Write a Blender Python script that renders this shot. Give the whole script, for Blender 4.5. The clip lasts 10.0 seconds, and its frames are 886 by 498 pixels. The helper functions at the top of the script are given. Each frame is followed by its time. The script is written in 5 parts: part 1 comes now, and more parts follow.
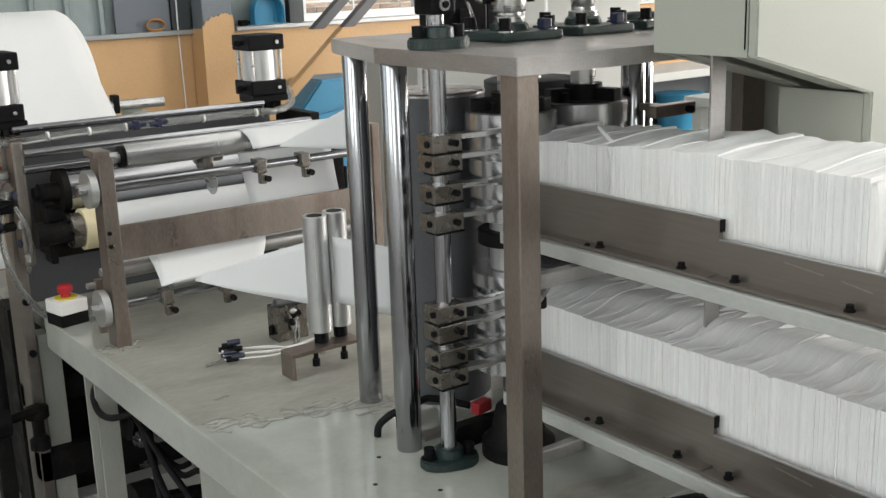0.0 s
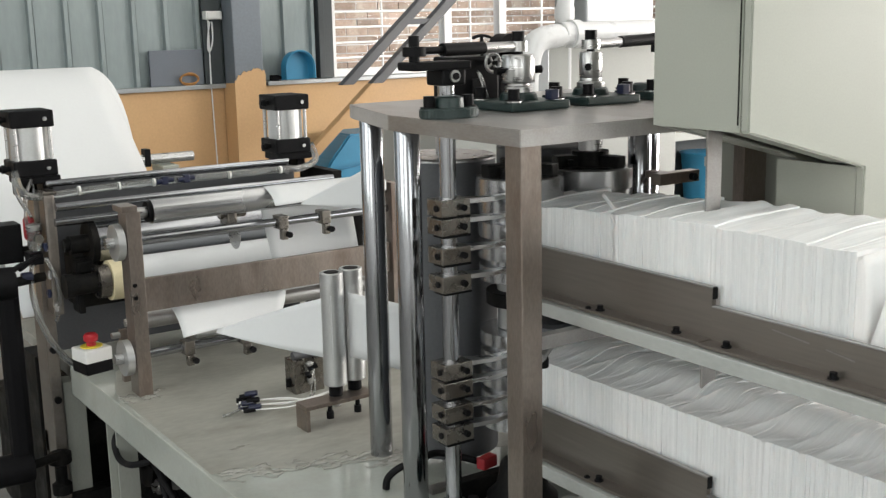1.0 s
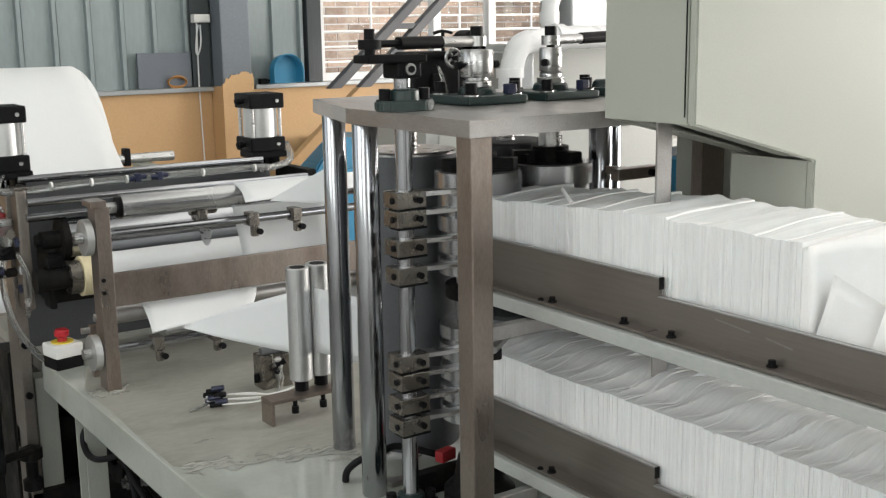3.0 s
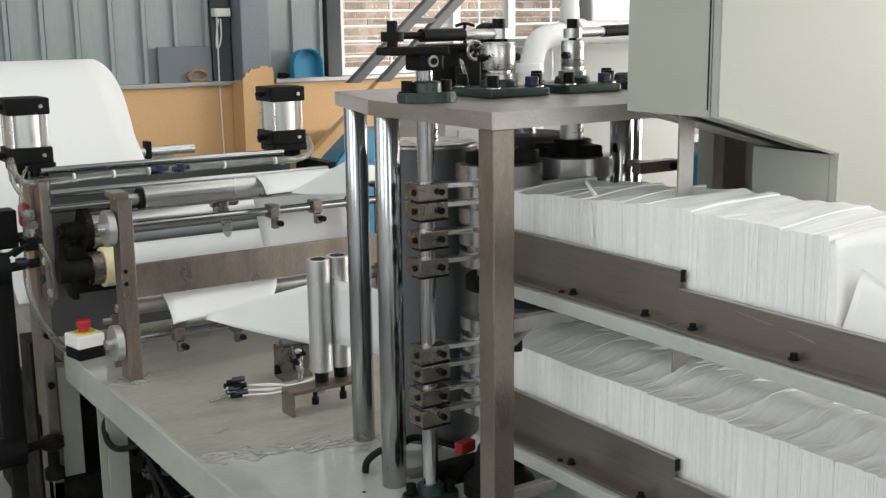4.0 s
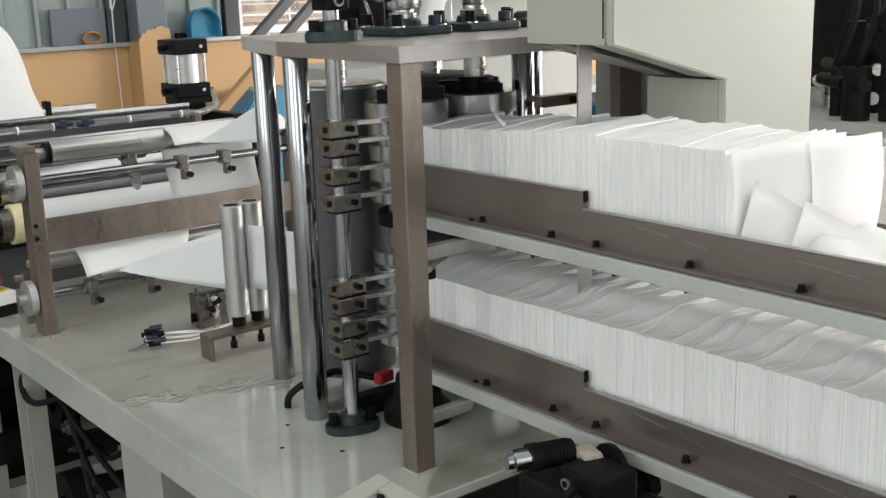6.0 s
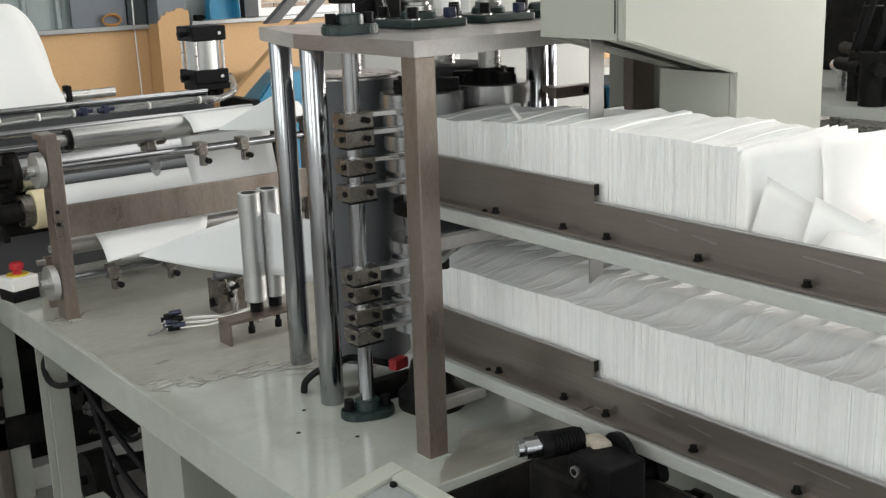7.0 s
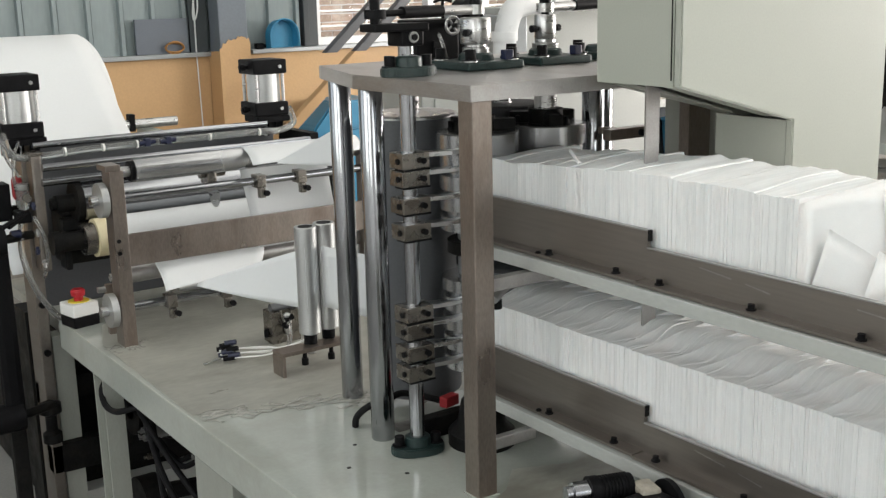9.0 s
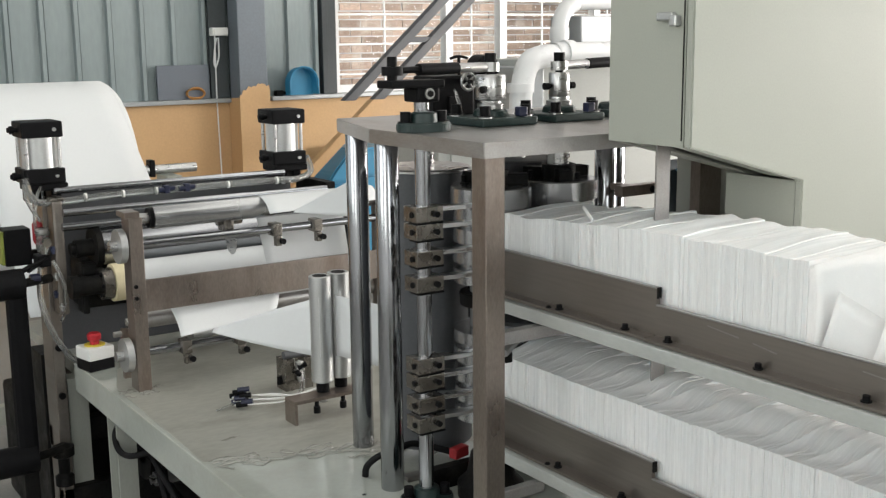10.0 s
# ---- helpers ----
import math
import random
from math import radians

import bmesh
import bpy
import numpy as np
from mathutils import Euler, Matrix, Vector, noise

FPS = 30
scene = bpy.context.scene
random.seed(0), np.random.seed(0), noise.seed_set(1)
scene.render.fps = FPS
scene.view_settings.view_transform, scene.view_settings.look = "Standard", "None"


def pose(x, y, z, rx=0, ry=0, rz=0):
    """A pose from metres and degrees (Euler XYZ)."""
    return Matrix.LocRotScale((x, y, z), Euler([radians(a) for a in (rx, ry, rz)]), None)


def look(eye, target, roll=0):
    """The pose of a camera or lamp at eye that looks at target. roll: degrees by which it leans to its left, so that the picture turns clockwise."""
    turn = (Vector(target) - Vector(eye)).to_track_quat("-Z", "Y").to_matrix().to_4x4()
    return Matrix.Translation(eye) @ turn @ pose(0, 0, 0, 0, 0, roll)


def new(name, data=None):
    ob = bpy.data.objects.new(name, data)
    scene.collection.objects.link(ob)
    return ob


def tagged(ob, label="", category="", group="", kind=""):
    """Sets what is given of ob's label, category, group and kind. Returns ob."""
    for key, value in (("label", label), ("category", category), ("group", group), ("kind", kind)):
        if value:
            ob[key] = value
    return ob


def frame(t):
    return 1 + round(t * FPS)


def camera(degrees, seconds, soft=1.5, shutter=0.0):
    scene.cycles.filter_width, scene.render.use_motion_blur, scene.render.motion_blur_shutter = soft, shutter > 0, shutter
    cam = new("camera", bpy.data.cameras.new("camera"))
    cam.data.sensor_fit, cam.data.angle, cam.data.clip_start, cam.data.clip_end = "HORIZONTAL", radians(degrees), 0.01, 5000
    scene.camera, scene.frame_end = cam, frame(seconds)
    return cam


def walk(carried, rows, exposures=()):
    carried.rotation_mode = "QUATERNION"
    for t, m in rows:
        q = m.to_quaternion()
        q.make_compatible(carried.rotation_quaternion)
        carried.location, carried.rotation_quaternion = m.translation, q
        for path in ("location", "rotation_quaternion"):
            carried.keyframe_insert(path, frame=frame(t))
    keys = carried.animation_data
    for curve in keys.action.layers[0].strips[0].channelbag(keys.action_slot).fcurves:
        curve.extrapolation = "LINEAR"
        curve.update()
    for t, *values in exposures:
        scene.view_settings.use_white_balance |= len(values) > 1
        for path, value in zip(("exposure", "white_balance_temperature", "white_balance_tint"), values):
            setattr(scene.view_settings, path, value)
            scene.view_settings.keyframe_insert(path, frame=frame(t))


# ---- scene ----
cam = camera(42.9, 10.0, 1.3, 0.4)
PATH = [
    (0, (0.164, 0.187, 1.708), (1.292, 1.764, 1.216), -1.9),
    (0.5, (0.116, 0.135, 1.727), (1.238, 1.73, 1.284), -1.2),
    (1, (0.152, 0.098, 1.744), (1.251, 1.72, 1.342), -1.2),
    (1.5, (0.169, 0.069, 1.746), (1.269, 1.69, 1.344), -1.2),
    (2, (0.171, 0.056, 1.75), (1.275, 1.677, 1.358), -1.0),
    (2.5, (0.208, 0.041, 1.721), (1.314, 1.662, 1.333), -0.9),
    (4, (0.197, 0.034, 1.709), (1.275, 1.672, 1.314), -0.7),
    (4.5, (0.149, 0.138, 1.692), (1.198, 1.791, 1.28), -0.8),
    (5, (0.108, 0.159, 1.698), (1.315, 1.682, 1.225), -2.4),
    (5.5, (0.131, 0.055, 1.669), (1.343, 1.575, 1.201), -2.3),
    (5.7, (0.132, 0.003, 1.666), (1.344, 1.526, 1.205), -2.1),
    (7, (0.12, -0.06, 1.699), (1.292, 1.481, 1.2), -1.9),
    (7.5, (0.108, -0.074, 1.713), (1.258, 1.49, 1.23), -1.8),
    (8, (0.106, -0.081, 1.721), (1.216, 1.522, 1.271), -1.5),
    (8.5, (0.115, -0.072, 1.723), (1.221, 1.532, 1.271), -1.4),
    (9, (0.112, -0.071, 1.733), (1.216, 1.534, 1.28), -1.4),
    (9.5, (0.098, -0.091, 1.754), (1.19, 1.538, 1.36), -0.8),
    (10, (0.101, -0.098, 1.754), (1.193, 1.535, 1.381), -0.6),
]
walk(cam, [(t, look(eye, target, roll)) for t, eye, target, roll in PATH])

# ---- world and light ----
SUN_ELEV, SUN_TURN = 65.0, 180.0
world = bpy.data.worlds.new("sky")
scene.world = world
world.use_nodes = True
wn = world.node_tree.nodes
sky = wn.new("ShaderNodeTexSky")
sky.sky_type, sky.sun_disc = "NISHITA", False
sky.sun_elevation, sky.sun_rotation = radians(SUN_ELEV), radians(SUN_TURN)
wn["Background"].inputs["Strength"].default_value = 0.15
world.node_tree.links.new(sky.outputs[0], wn["Background"].inputs["Color"])
sun = new("sun", bpy.data.lights.new("sun", "SUN"))
sun.data.energy, sun.data.angle, sun.data.color = 3.6, radians(2), (1.0, 0.96, 0.9)
sun.matrix_world = look((7, 7, 10), (7, 7 + 10 / math.tan(radians(SUN_ELEV)), 0))


def area_lamp(name, eye, target, w, h, power):
    """Area lamp, for window sky light and for the added roof and east lamps."""
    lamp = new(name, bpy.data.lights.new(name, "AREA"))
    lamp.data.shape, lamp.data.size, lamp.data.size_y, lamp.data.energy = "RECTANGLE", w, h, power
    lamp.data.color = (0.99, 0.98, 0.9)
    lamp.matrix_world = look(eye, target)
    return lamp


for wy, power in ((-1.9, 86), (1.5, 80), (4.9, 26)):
    area_lamp("window_light_west", (-3.45, wy, 2.9), (1.5, wy, 1.3), 2.3, 2.4, power)
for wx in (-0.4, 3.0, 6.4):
    area_lamp("window_light_south", (wx, -5.45, 2.9), (wx, 1.5, 1.2), 2.3, 2.4, 74)
# roof and east lamps have no seen source; added to brighten napkin tops
for px, power in ((0.2, 58), (3.2, 52), (6.2, 60), (9.2, 200)):
    area_lamp("roof_light", (px, 1.5, 4.55), (px, 1.5, 0), 0.9, 9.0, power).data.color = (0.99, 0.98, 0.9) if px < 5 else (1.0, 0.945, 0.885)
area_lamp("window_light_east", (11.9, 0.0, 2.1), (1.7, 0.6, 1.1), 7.6, 2.2, 1450).data.color = (1.0, 0.94, 0.88)
scene.view_settings.exposure = -0.38


# ---- materials ----
def material(name, colour, rough=0.5, metal=0.0, vary=0.12, scale=9.0, fine=160.0, bump=0.05, stretch=(1, 1, 1), stain=None, amount=0.0, coat=0.0, piece=0.0):
    """A surface with variation at two scales, fine relief and, where asked, stains of another colour."""
    m = bpy.data.materials.new(name)
    m.use_nodes = True
    n, l = m.node_tree.nodes, m.node_tree.links
    p = n["Principled BSDF"]
    co = n.new("ShaderNodeTexCoord")
    mp = n.new("ShaderNodeMapping")
    mp.inputs["Scale"].default_value = stretch
    l.new(co.outputs["Object"], mp.inputs["Vector"])
    big, small = n.new("ShaderNodeTexNoise"), n.new("ShaderNodeTexNoise")
    for tex, s, d in ((big, scale, 5), (small, fine, 3)):
        tex.inputs["Scale"].default_value, tex.inputs["Detail"].default_value = s, d
        l.new(mp.outputs[0], tex.inputs["Vector"])
    add = n.new("ShaderNodeMath")
    add.operation = "ADD"
    l.new(big.outputs[0], add.inputs[0])
    l.new(small.outputs[0], add.inputs[1])
    ramp = n.new("ShaderNodeMapRange")
    ramp.inputs["From Min"].default_value, ramp.inputs["From Max"].default_value = 0.6, 1.4
    ramp.inputs["To Min"].default_value, ramp.inputs["To Max"].default_value = 1 - vary, 1 + vary
    l.new(add.outputs[0], ramp.inputs["Value"])
    last = ramp.outputs[0]
    if piece:
        info = n.new("ShaderNodeNewGeometry")
        r2 = n.new("ShaderNodeMapRange")
        r2.inputs["To Min"].default_value, r2.inputs["To Max"].default_value = 1 - piece, 1 + piece * 0.4
        l.new(info.outputs["Random Per Island"], r2.inputs["Value"])
        mm = n.new("ShaderNodeMath")
        mm.operation = "MULTIPLY"
        l.new(last, mm.inputs[0])
        l.new(r2.outputs[0], mm.inputs[1])
        last = mm.outputs[0]
    mul = n.new("ShaderNodeVectorMath")
    mul.operation = "MULTIPLY"
    mul.inputs[0].default_value = colour
    l.new(last, mul.inputs[1])
    out = mul.outputs[0]
    if stain:
        st = n.new("ShaderNodeTexNoise")
        st.inputs["Scale"].default_value, st.inputs["Detail"].default_value, st.inputs["Roughness"].default_value = scale * 0.7, 8, 0.65
        l.new(mp.outputs[0], st.inputs["Vector"])
        sr = n.new("ShaderNodeMapRange")
        sr.inputs["From Min"].default_value, sr.inputs["From Max"].default_value = 0.5, 0.68
        sr.inputs["To Max"].default_value = amount
        l.new(st.outputs[0], sr.inputs["Value"])
        mix = n.new("ShaderNodeMix")
        mix.data_type = "RGBA"
        mix.inputs[7].default_value = (*stain, 1)
        l.new(sr.outputs[0], mix.inputs[0])
        l.new(out, mix.inputs[6])
        out = mix.outputs[2]
    l.new(out, p.inputs["Base Color"])
    rr = n.new("ShaderNodeMapRange")
    rr.inputs["From Min"].default_value, rr.inputs["From Max"].default_value = 0.3, 0.7
    rr.inputs["To Min"].default_value, rr.inputs["To Max"].default_value = max(rough * 0.8, 0.02), min(rough * 1.2, 1)
    l.new(big.outputs[0], rr.inputs["Value"])
    l.new(rr.outputs[0], p.inputs["Roughness"])
    p.inputs["Metallic"].default_value = metal
    p.inputs["Coat Weight"].default_value = coat
    if bump:
        b = n.new("ShaderNodeBump")
        b.inputs["Strength"].default_value, b.inputs["Distance"].default_value = bump, 0.004
        l.new(add.outputs[0], b.inputs["Height"])
        l.new(b.outputs[0], p.inputs["Normal"])
    return m


def see_through(m, weight, ior=1.45):
    m.node_tree.nodes["Principled BSDF"].inputs["Transmission Weight"].default_value = weight
    m.node_tree.nodes["Principled BSDF"].inputs["IOR"].default_value = ior
    return m


def glowing(name, colour, strength):
    m = material(name, colour, 0.5)
    p = m.node_tree.nodes["Principled BSDF"]
    p.inputs["Emission Color"].default_value, p.inputs["Emission Strength"].default_value = (*colour, 1), strength
    return m


BROWN = material("browned_steel", (0.265, 0.225, 0.198), 0.33, 0.8, 0.2, 14, 220, 0.04, (1, 1, 0.35), (0.16, 0.11, 0.085), 0.6)
PLATE = material("ground_steel", (0.38, 0.372, 0.365), 0.36, 0.8, 0.14, 12, 260, 0.03, (1, 0.3, 1), (0.26, 0.23, 0.2), 0.5)
RAIL = material("rolled_steel", (0.22, 0.197, 0.176), 0.36, 0.75, 0.1, 10, 160, 0.03, (1, 0.06, 1), (0.34, 0.33, 0.31), 0.45)
WORN = material("rubbed_steel", (0.3, 0.285, 0.265), 0.36, 0.75, 0.2, 60, 200, 0.03)
CHROME = material("chrome", (0.36, 0.368, 0.388), 0.17, 1.0, 0.05, 20, 200, 0.01)
STEEL = material("turned_steel", (0.5, 0.5, 0.5), 0.3, 0.95, 0.1, 20, 300, 0.03, (1, 1, 6))
ALU = material("aluminium", (0.53, 0.54, 0.54), 0.38, 0.85, 0.08, 20, 240, 0.03)
DULL = material("dull_drum_metal", (0.105, 0.11, 0.118), 0.55, 0.45, 0.12, 8, 180, 0.03)
CLAMP = material("clamp_steel", (0.23, 0.212, 0.19), 0.27, 0.88, 0.18, 30, 300, 0.04)
BRACE = material("dark_grey_paint", (0.085, 0.09, 0.1), 0.5, 0, 0.12, 3, 60, 0.04, (1, 1, 1), (0.13, 0.125, 0.12), 0.5)
# dark grey with the shade of recessed places put into its colour
RECESS_SHADE = material("recess_shade_grey", (0.055, 0.065, 0.07), 0.6, 0, 0.12, 3, 60, 0.04)
BLACK = material("black_oxide", (0.008, 0.008, 0.009), 0.5, 0.2, 0.3, 30, 200, 0.05)
RUBBER = material("black_rubber", (0.012, 0.012, 0.013), 0.6, 0, 0.2, 30, 200, 0.05)
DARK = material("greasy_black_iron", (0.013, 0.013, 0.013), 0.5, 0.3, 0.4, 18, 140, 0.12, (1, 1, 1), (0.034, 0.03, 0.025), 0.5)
GREEN = material("dark_green_casting", (0.011, 0.026, 0.025), 0.4, 0.1, 0.25, 30, 220, 0.12)
BLUE = material("blue_plastic", (0.01, 0.014, 0.042), 0.35, 0, 0.15, 30, 200, 0.02)
TABLE = material("grey_enamel_table", (0.415, 0.44, 0.402), 0.16, 0, 0.05, 5, 90, 0.012, (1, 1, 1), (0.32, 0.325, 0.285), 0.5, 0.35)
ENAMEL = material("grey_green_enamel", (0.35, 0.367, 0.322), 0.36, 0, 0.05, 4, 260, 0.03, (1, 1, 1), (0.36, 0.37, 0.33), 0.35)
LEG = material("leg_enamel", (0.33, 0.345, 0.31), 0.42, 0, 0.08, 6, 200, 0.03, (1, 1, 0.4), (0.24, 0.245, 0.215), 0.4)
SHELF = material("pale_grey_enamel", (0.4, 0.418, 0.4), 0.4, 0, 0.1, 8, 150, 0.03, (1, 0.4, 1), (0.33, 0.325, 0.3), 0.4)
PAPER = material("white_paper", (0.69, 0.71, 0.72), 0.85, 0, 0.02, 6, 120, 0.02)
TISSUE = material("white_tissue", (0.93, 0.912, 0.9), 0.95, 0, 0.03, 30, 500, 0.12, (1, 1, 1), None, 0, 0, 0.055)
tissue = TISSUE.node_tree.nodes["Principled BSDF"]
tissue.inputs["Subsurface Weight"].default_value = 0.5
tissue.inputs["Subsurface Radius"].default_value = (1.0, 0.8, 0.74)
tissue.inputs["Subsurface Scale"].default_value = 0.012
ROLLSTEEL = material("roller_steel", (0.46, 0.465, 0.475), 0.24, 0.9, 0.08, 5, 300, 0.02)
OLIVE = material("yellow_green_plastic", (0.2, 0.23, 0.04), 0.5, 0, 0.15, 30, 200, 0.02)
CREAM = material("cream_rubber", (0.72, 0.64, 0.42), 0.55, 0, 0.06, 10, 150, 0.02)
RED = material("red_plastic", (0.45, 0.02, 0.03), 0.35, 0, 0.1, 30, 200, 0.02)
YELLOW = material("yellow_plastic", (0.72, 0.58, 0.05), 0.45, 0, 0.1, 30, 200, 0.02)
BEIGE = material("dirty_beige_plastic", (0.4, 0.37, 0.31), 0.55, 0, 0.2, 30, 200, 0.05, (1, 1, 1), (0.2, 0.17, 0.13), 0.7)
TAGRED = material("dull_red_plastic", (0.26, 0.015, 0.02), 0.45, 0, 0.15, 30, 200, 0.03)
WHITE = material("white_plastic", (0.8, 0.8, 0.78), 0.4, 0, 0.04, 30, 200, 0.02)
TAPE = material("clear_tape", (0.385, 0.385, 0.352), 0.12, 0, 0.12, 40, 200, 0.12)
GRIME = material("table_grime", (0.335, 0.335, 0.298), 0.34, 0, 0.16, 7, 60, 0.05, (0.5, 1, 1), (0.2, 0.19, 0.16), 0.75)
HOSE = see_through(material("clear_hose", (0.62, 0.63, 0.62), 0.15, 0, 0.08, 30, 200, 0.02), 0.85)
ORANGE = material("orange_paint", (0.6, 0.38, 0.19), 0.6, 0, 0.07, 1.5, 60, 0.04, (1, 1, 1), (0.5, 0.31, 0.15), 0.3)
PANEL = material("blue_grey_sheet", (0.27, 0.32, 0.325), 0.5, 0.1, 0.1, 1.2, 40, 0.03, (1, 1, 0.25), (0.2, 0.24, 0.25), 0.4)
COLUMN = material("slate_paint", (0.16, 0.185, 0.215), 0.55, 0, 0.1, 3, 60, 0.04)
WALL = material("white_plaster", (0.74, 0.75, 0.76), 0.85, 0, 0.05, 2, 80, 0.05)
CONCRETE = material("concrete_floor", (0.25, 0.25, 0.24), 0.6, 0, 0.16, 2.5, 90, 0.1, (1, 1, 1), (0.2, 0.19, 0.18), 0.6)
CABINET = material("pale_grey_sheet", (0.41, 0.42, 0.4), 0.6, 0, 0.06, 2, 80, 0.03, (1, 1, 1), (0.42, 0.43, 0.41), 0.4)
CEIL = material("ceiling_sheet", (0.6, 0.61, 0.62), 0.7, 0, 0.05, 2, 60, 0.02)
PVC = material("white_pvc", (0.7, 0.71, 0.72), 0.3, 0, 0.03, 6, 120, 0.01)
FRAME = material("white_window_frame", (0.86, 0.87, 0.87), 0.4, 0, 0.05, 6, 120, 0.02)
SILL = material("sill_aluminium", (0.35, 0.37, 0.38), 0.4, 0.5, 0.1, 6, 120, 0.02)
DRUMBLUE = material("blue_polythene", (0.035, 0.24, 0.42), 0.4, 0, 0.08, 8, 120, 0.02)
BOARD = material("slate_board", (0.14, 0.16, 0.19), 0.6, 0, 0.1, 8, 120, 0.02)
TWINE = material("orange_twine", (0.45, 0.22, 0.07), 0.8, 0, 0.2, 60, 200, 0.1)
BRICK = material("pale_brick", (0.5, 0.385, 0.31), 0.9, 0, 0.3, 5, 40, 0.4, (1, 1, 1), (0.66, 0.62, 0.56), 0.85, 0, 0.35)
GLASS = see_through(material("window_glass", (0.97, 0.98, 0.98), 0.02, 0, 0.01, 6, 120, 0.0), 1.0, 1.07)

for oily, gloss in ((BLACK, 0.1), (RUBBER, 0.1), (DARK, 0.06)):
    oily.node_tree.nodes["Principled BSDF"].inputs["Specular IOR Level"].default_value = gloss


# ---- mesh tools ----
class Shape:
    """One mesh in the making, in the world's metres."""

    def __init__(self):
        self.bm = bmesh.new()

    def box(self, x0, y0, z0, x1, y1, z1, bevel=0.002, turn=0.0):
        m = Matrix.Translation(((x0 + x1) / 2, (y0 + y1) / 2, (z0 + z1) / 2)) @ Matrix.Rotation(radians(turn), 4, "Z") @ Matrix.Diagonal((x1 - x0, y1 - y0, z1 - z0, 1))
        made = bmesh.ops.create_cube(self.bm, size=1.0, matrix=m)
        if bevel:
            edges = {e for v in made["verts"] for e in v.link_edges}
            bmesh.ops.bevel(self.bm, geom=list(edges), offset=bevel, segments=2, affect="EDGES", profile=0.6)
        return self

    def rod(self, a, b, r, n=24, r2=None, caps=True):
        a, b = Vector(a), Vector(b)
        m = Matrix.Translation((a + b) / 2) @ (b - a).to_track_quat("Z", "Y").to_matrix().to_4x4()
        made = bmesh.ops.create_cone(self.bm, cap_ends=caps, segments=n, radius1=r, radius2=r if r2 is None else r2, depth=(b - a).length, matrix=m)
        faces = {f for v in made["verts"] for f in v.link_faces}
        for f in faces:
            f.smooth = len(f.verts) == 4
        for f in faces:
            if len(f.verts) != 4:
                for e in f.edges:
                    e.smooth = False
        return self

    def lathe(self, cx, cy, profile, n=32):
        """A body turned about an upright axis; profile: (radius, height) from the bottom up."""
        rings = [[self.bm.verts.new((cx + r * math.cos(6.283185 * i / n), cy + r * math.sin(6.283185 * i / n), z)) for i in range(n)] for r, z in profile]
        for k, (lo, hi) in enumerate(zip(rings, rings[1:])):
            for i in range(n):
                f = self.bm.faces.new((lo[i], lo[(i + 1) % n], hi[(i + 1) % n], hi[i]))
                f.smooth = True
        for k in range(1, len(rings) - 1):
            (r0, z0), (r1, z1), (r2, z2) = profile[k - 1:k + 2]
            turn = abs(math.atan2(z1 - z0, r1 - r0) - math.atan2(z2 - z1, r2 - r1))
            if 0.6 < turn < 5.7:
                for i in range(n):
                    self.bm.edges.get((rings[k][i], rings[k][(i + 1) % n])).smooth = False
        self.bm.faces.new(rings[-1])
        self.bm.faces.new(rings[0][::-1])
        for ring in (rings[0], rings[-1]):
            for i in range(n):
                self.bm.edges.get((ring[i], ring[(i + 1) % n])).smooth = False
        return self

    def prism(self, outline, lift, bevel=0.0):
        """An outline of points, pushed along the vector lift."""
        lo = [self.bm.verts.new(p) for p in outline]
        hi = [self.bm.verts.new(Vector(p) + Vector(lift)) for p in outline]
        n = len(lo)
        faces = [self.bm.faces.new(lo[::-1]), self.bm.faces.new(hi)]
        faces += [self.bm.faces.new((lo[i], lo[(i + 1) % n], hi[(i + 1) % n], hi[i])) for i in range(n)]
        bmesh.ops.recalc_face_normals(self.bm, faces=faces)
        if bevel:
            bmesh.ops.bevel(self.bm, geom=list({e for f in faces for e in f.edges}), offset=bevel, segments=2, affect="EDGES")
        return self

    def hose(self, points, r, n=10, sub=6):
        """A round tube along a smooth line through the points."""
        pts = [Vector(p) for p in points]
        line = []
        for k in range(len(pts) - 1):
            p0, p1, p2, p3 = pts[max(k - 1, 0)], pts[k], pts[k + 1], pts[min(k + 2, len(pts) - 1)]
            for s in range(sub):
                t = s / sub
                line.append(0.5 * (2 * p1 + (p2 - p0) * t + (2 * p0 - 5 * p1 + 4 * p2 - p3) * t * t + (3 * p1 - p0 - 3 * p2 + p3) * t ** 3))
        line.append(pts[-1])
        rings, side = [], Vector((0.31, 0.2, 0.93))
        for k, p in enumerate(line):
            d = (line[min(k + 1, len(line) - 1)] - line[max(k - 1, 0)]).normalized()
            u = (side - d * side.dot(d)).normalized()
            side = u
            v = d.cross(u)
            rings.append([self.bm.verts.new(p + r * (u * math.cos(6.283185 * i / n) + v * math.sin(6.283185 * i / n))) for i in range(n)])
        for lo, hi in zip(rings, rings[1:]):
            for i in range(n):
                self.bm.faces.new((lo[i], lo[(i + 1) % n], hi[(i + 1) % n], hi[i])).smooth = True
        self.bm.faces.new(rings[0][::-1])
        self.bm.faces.new(rings[-1])
        return self

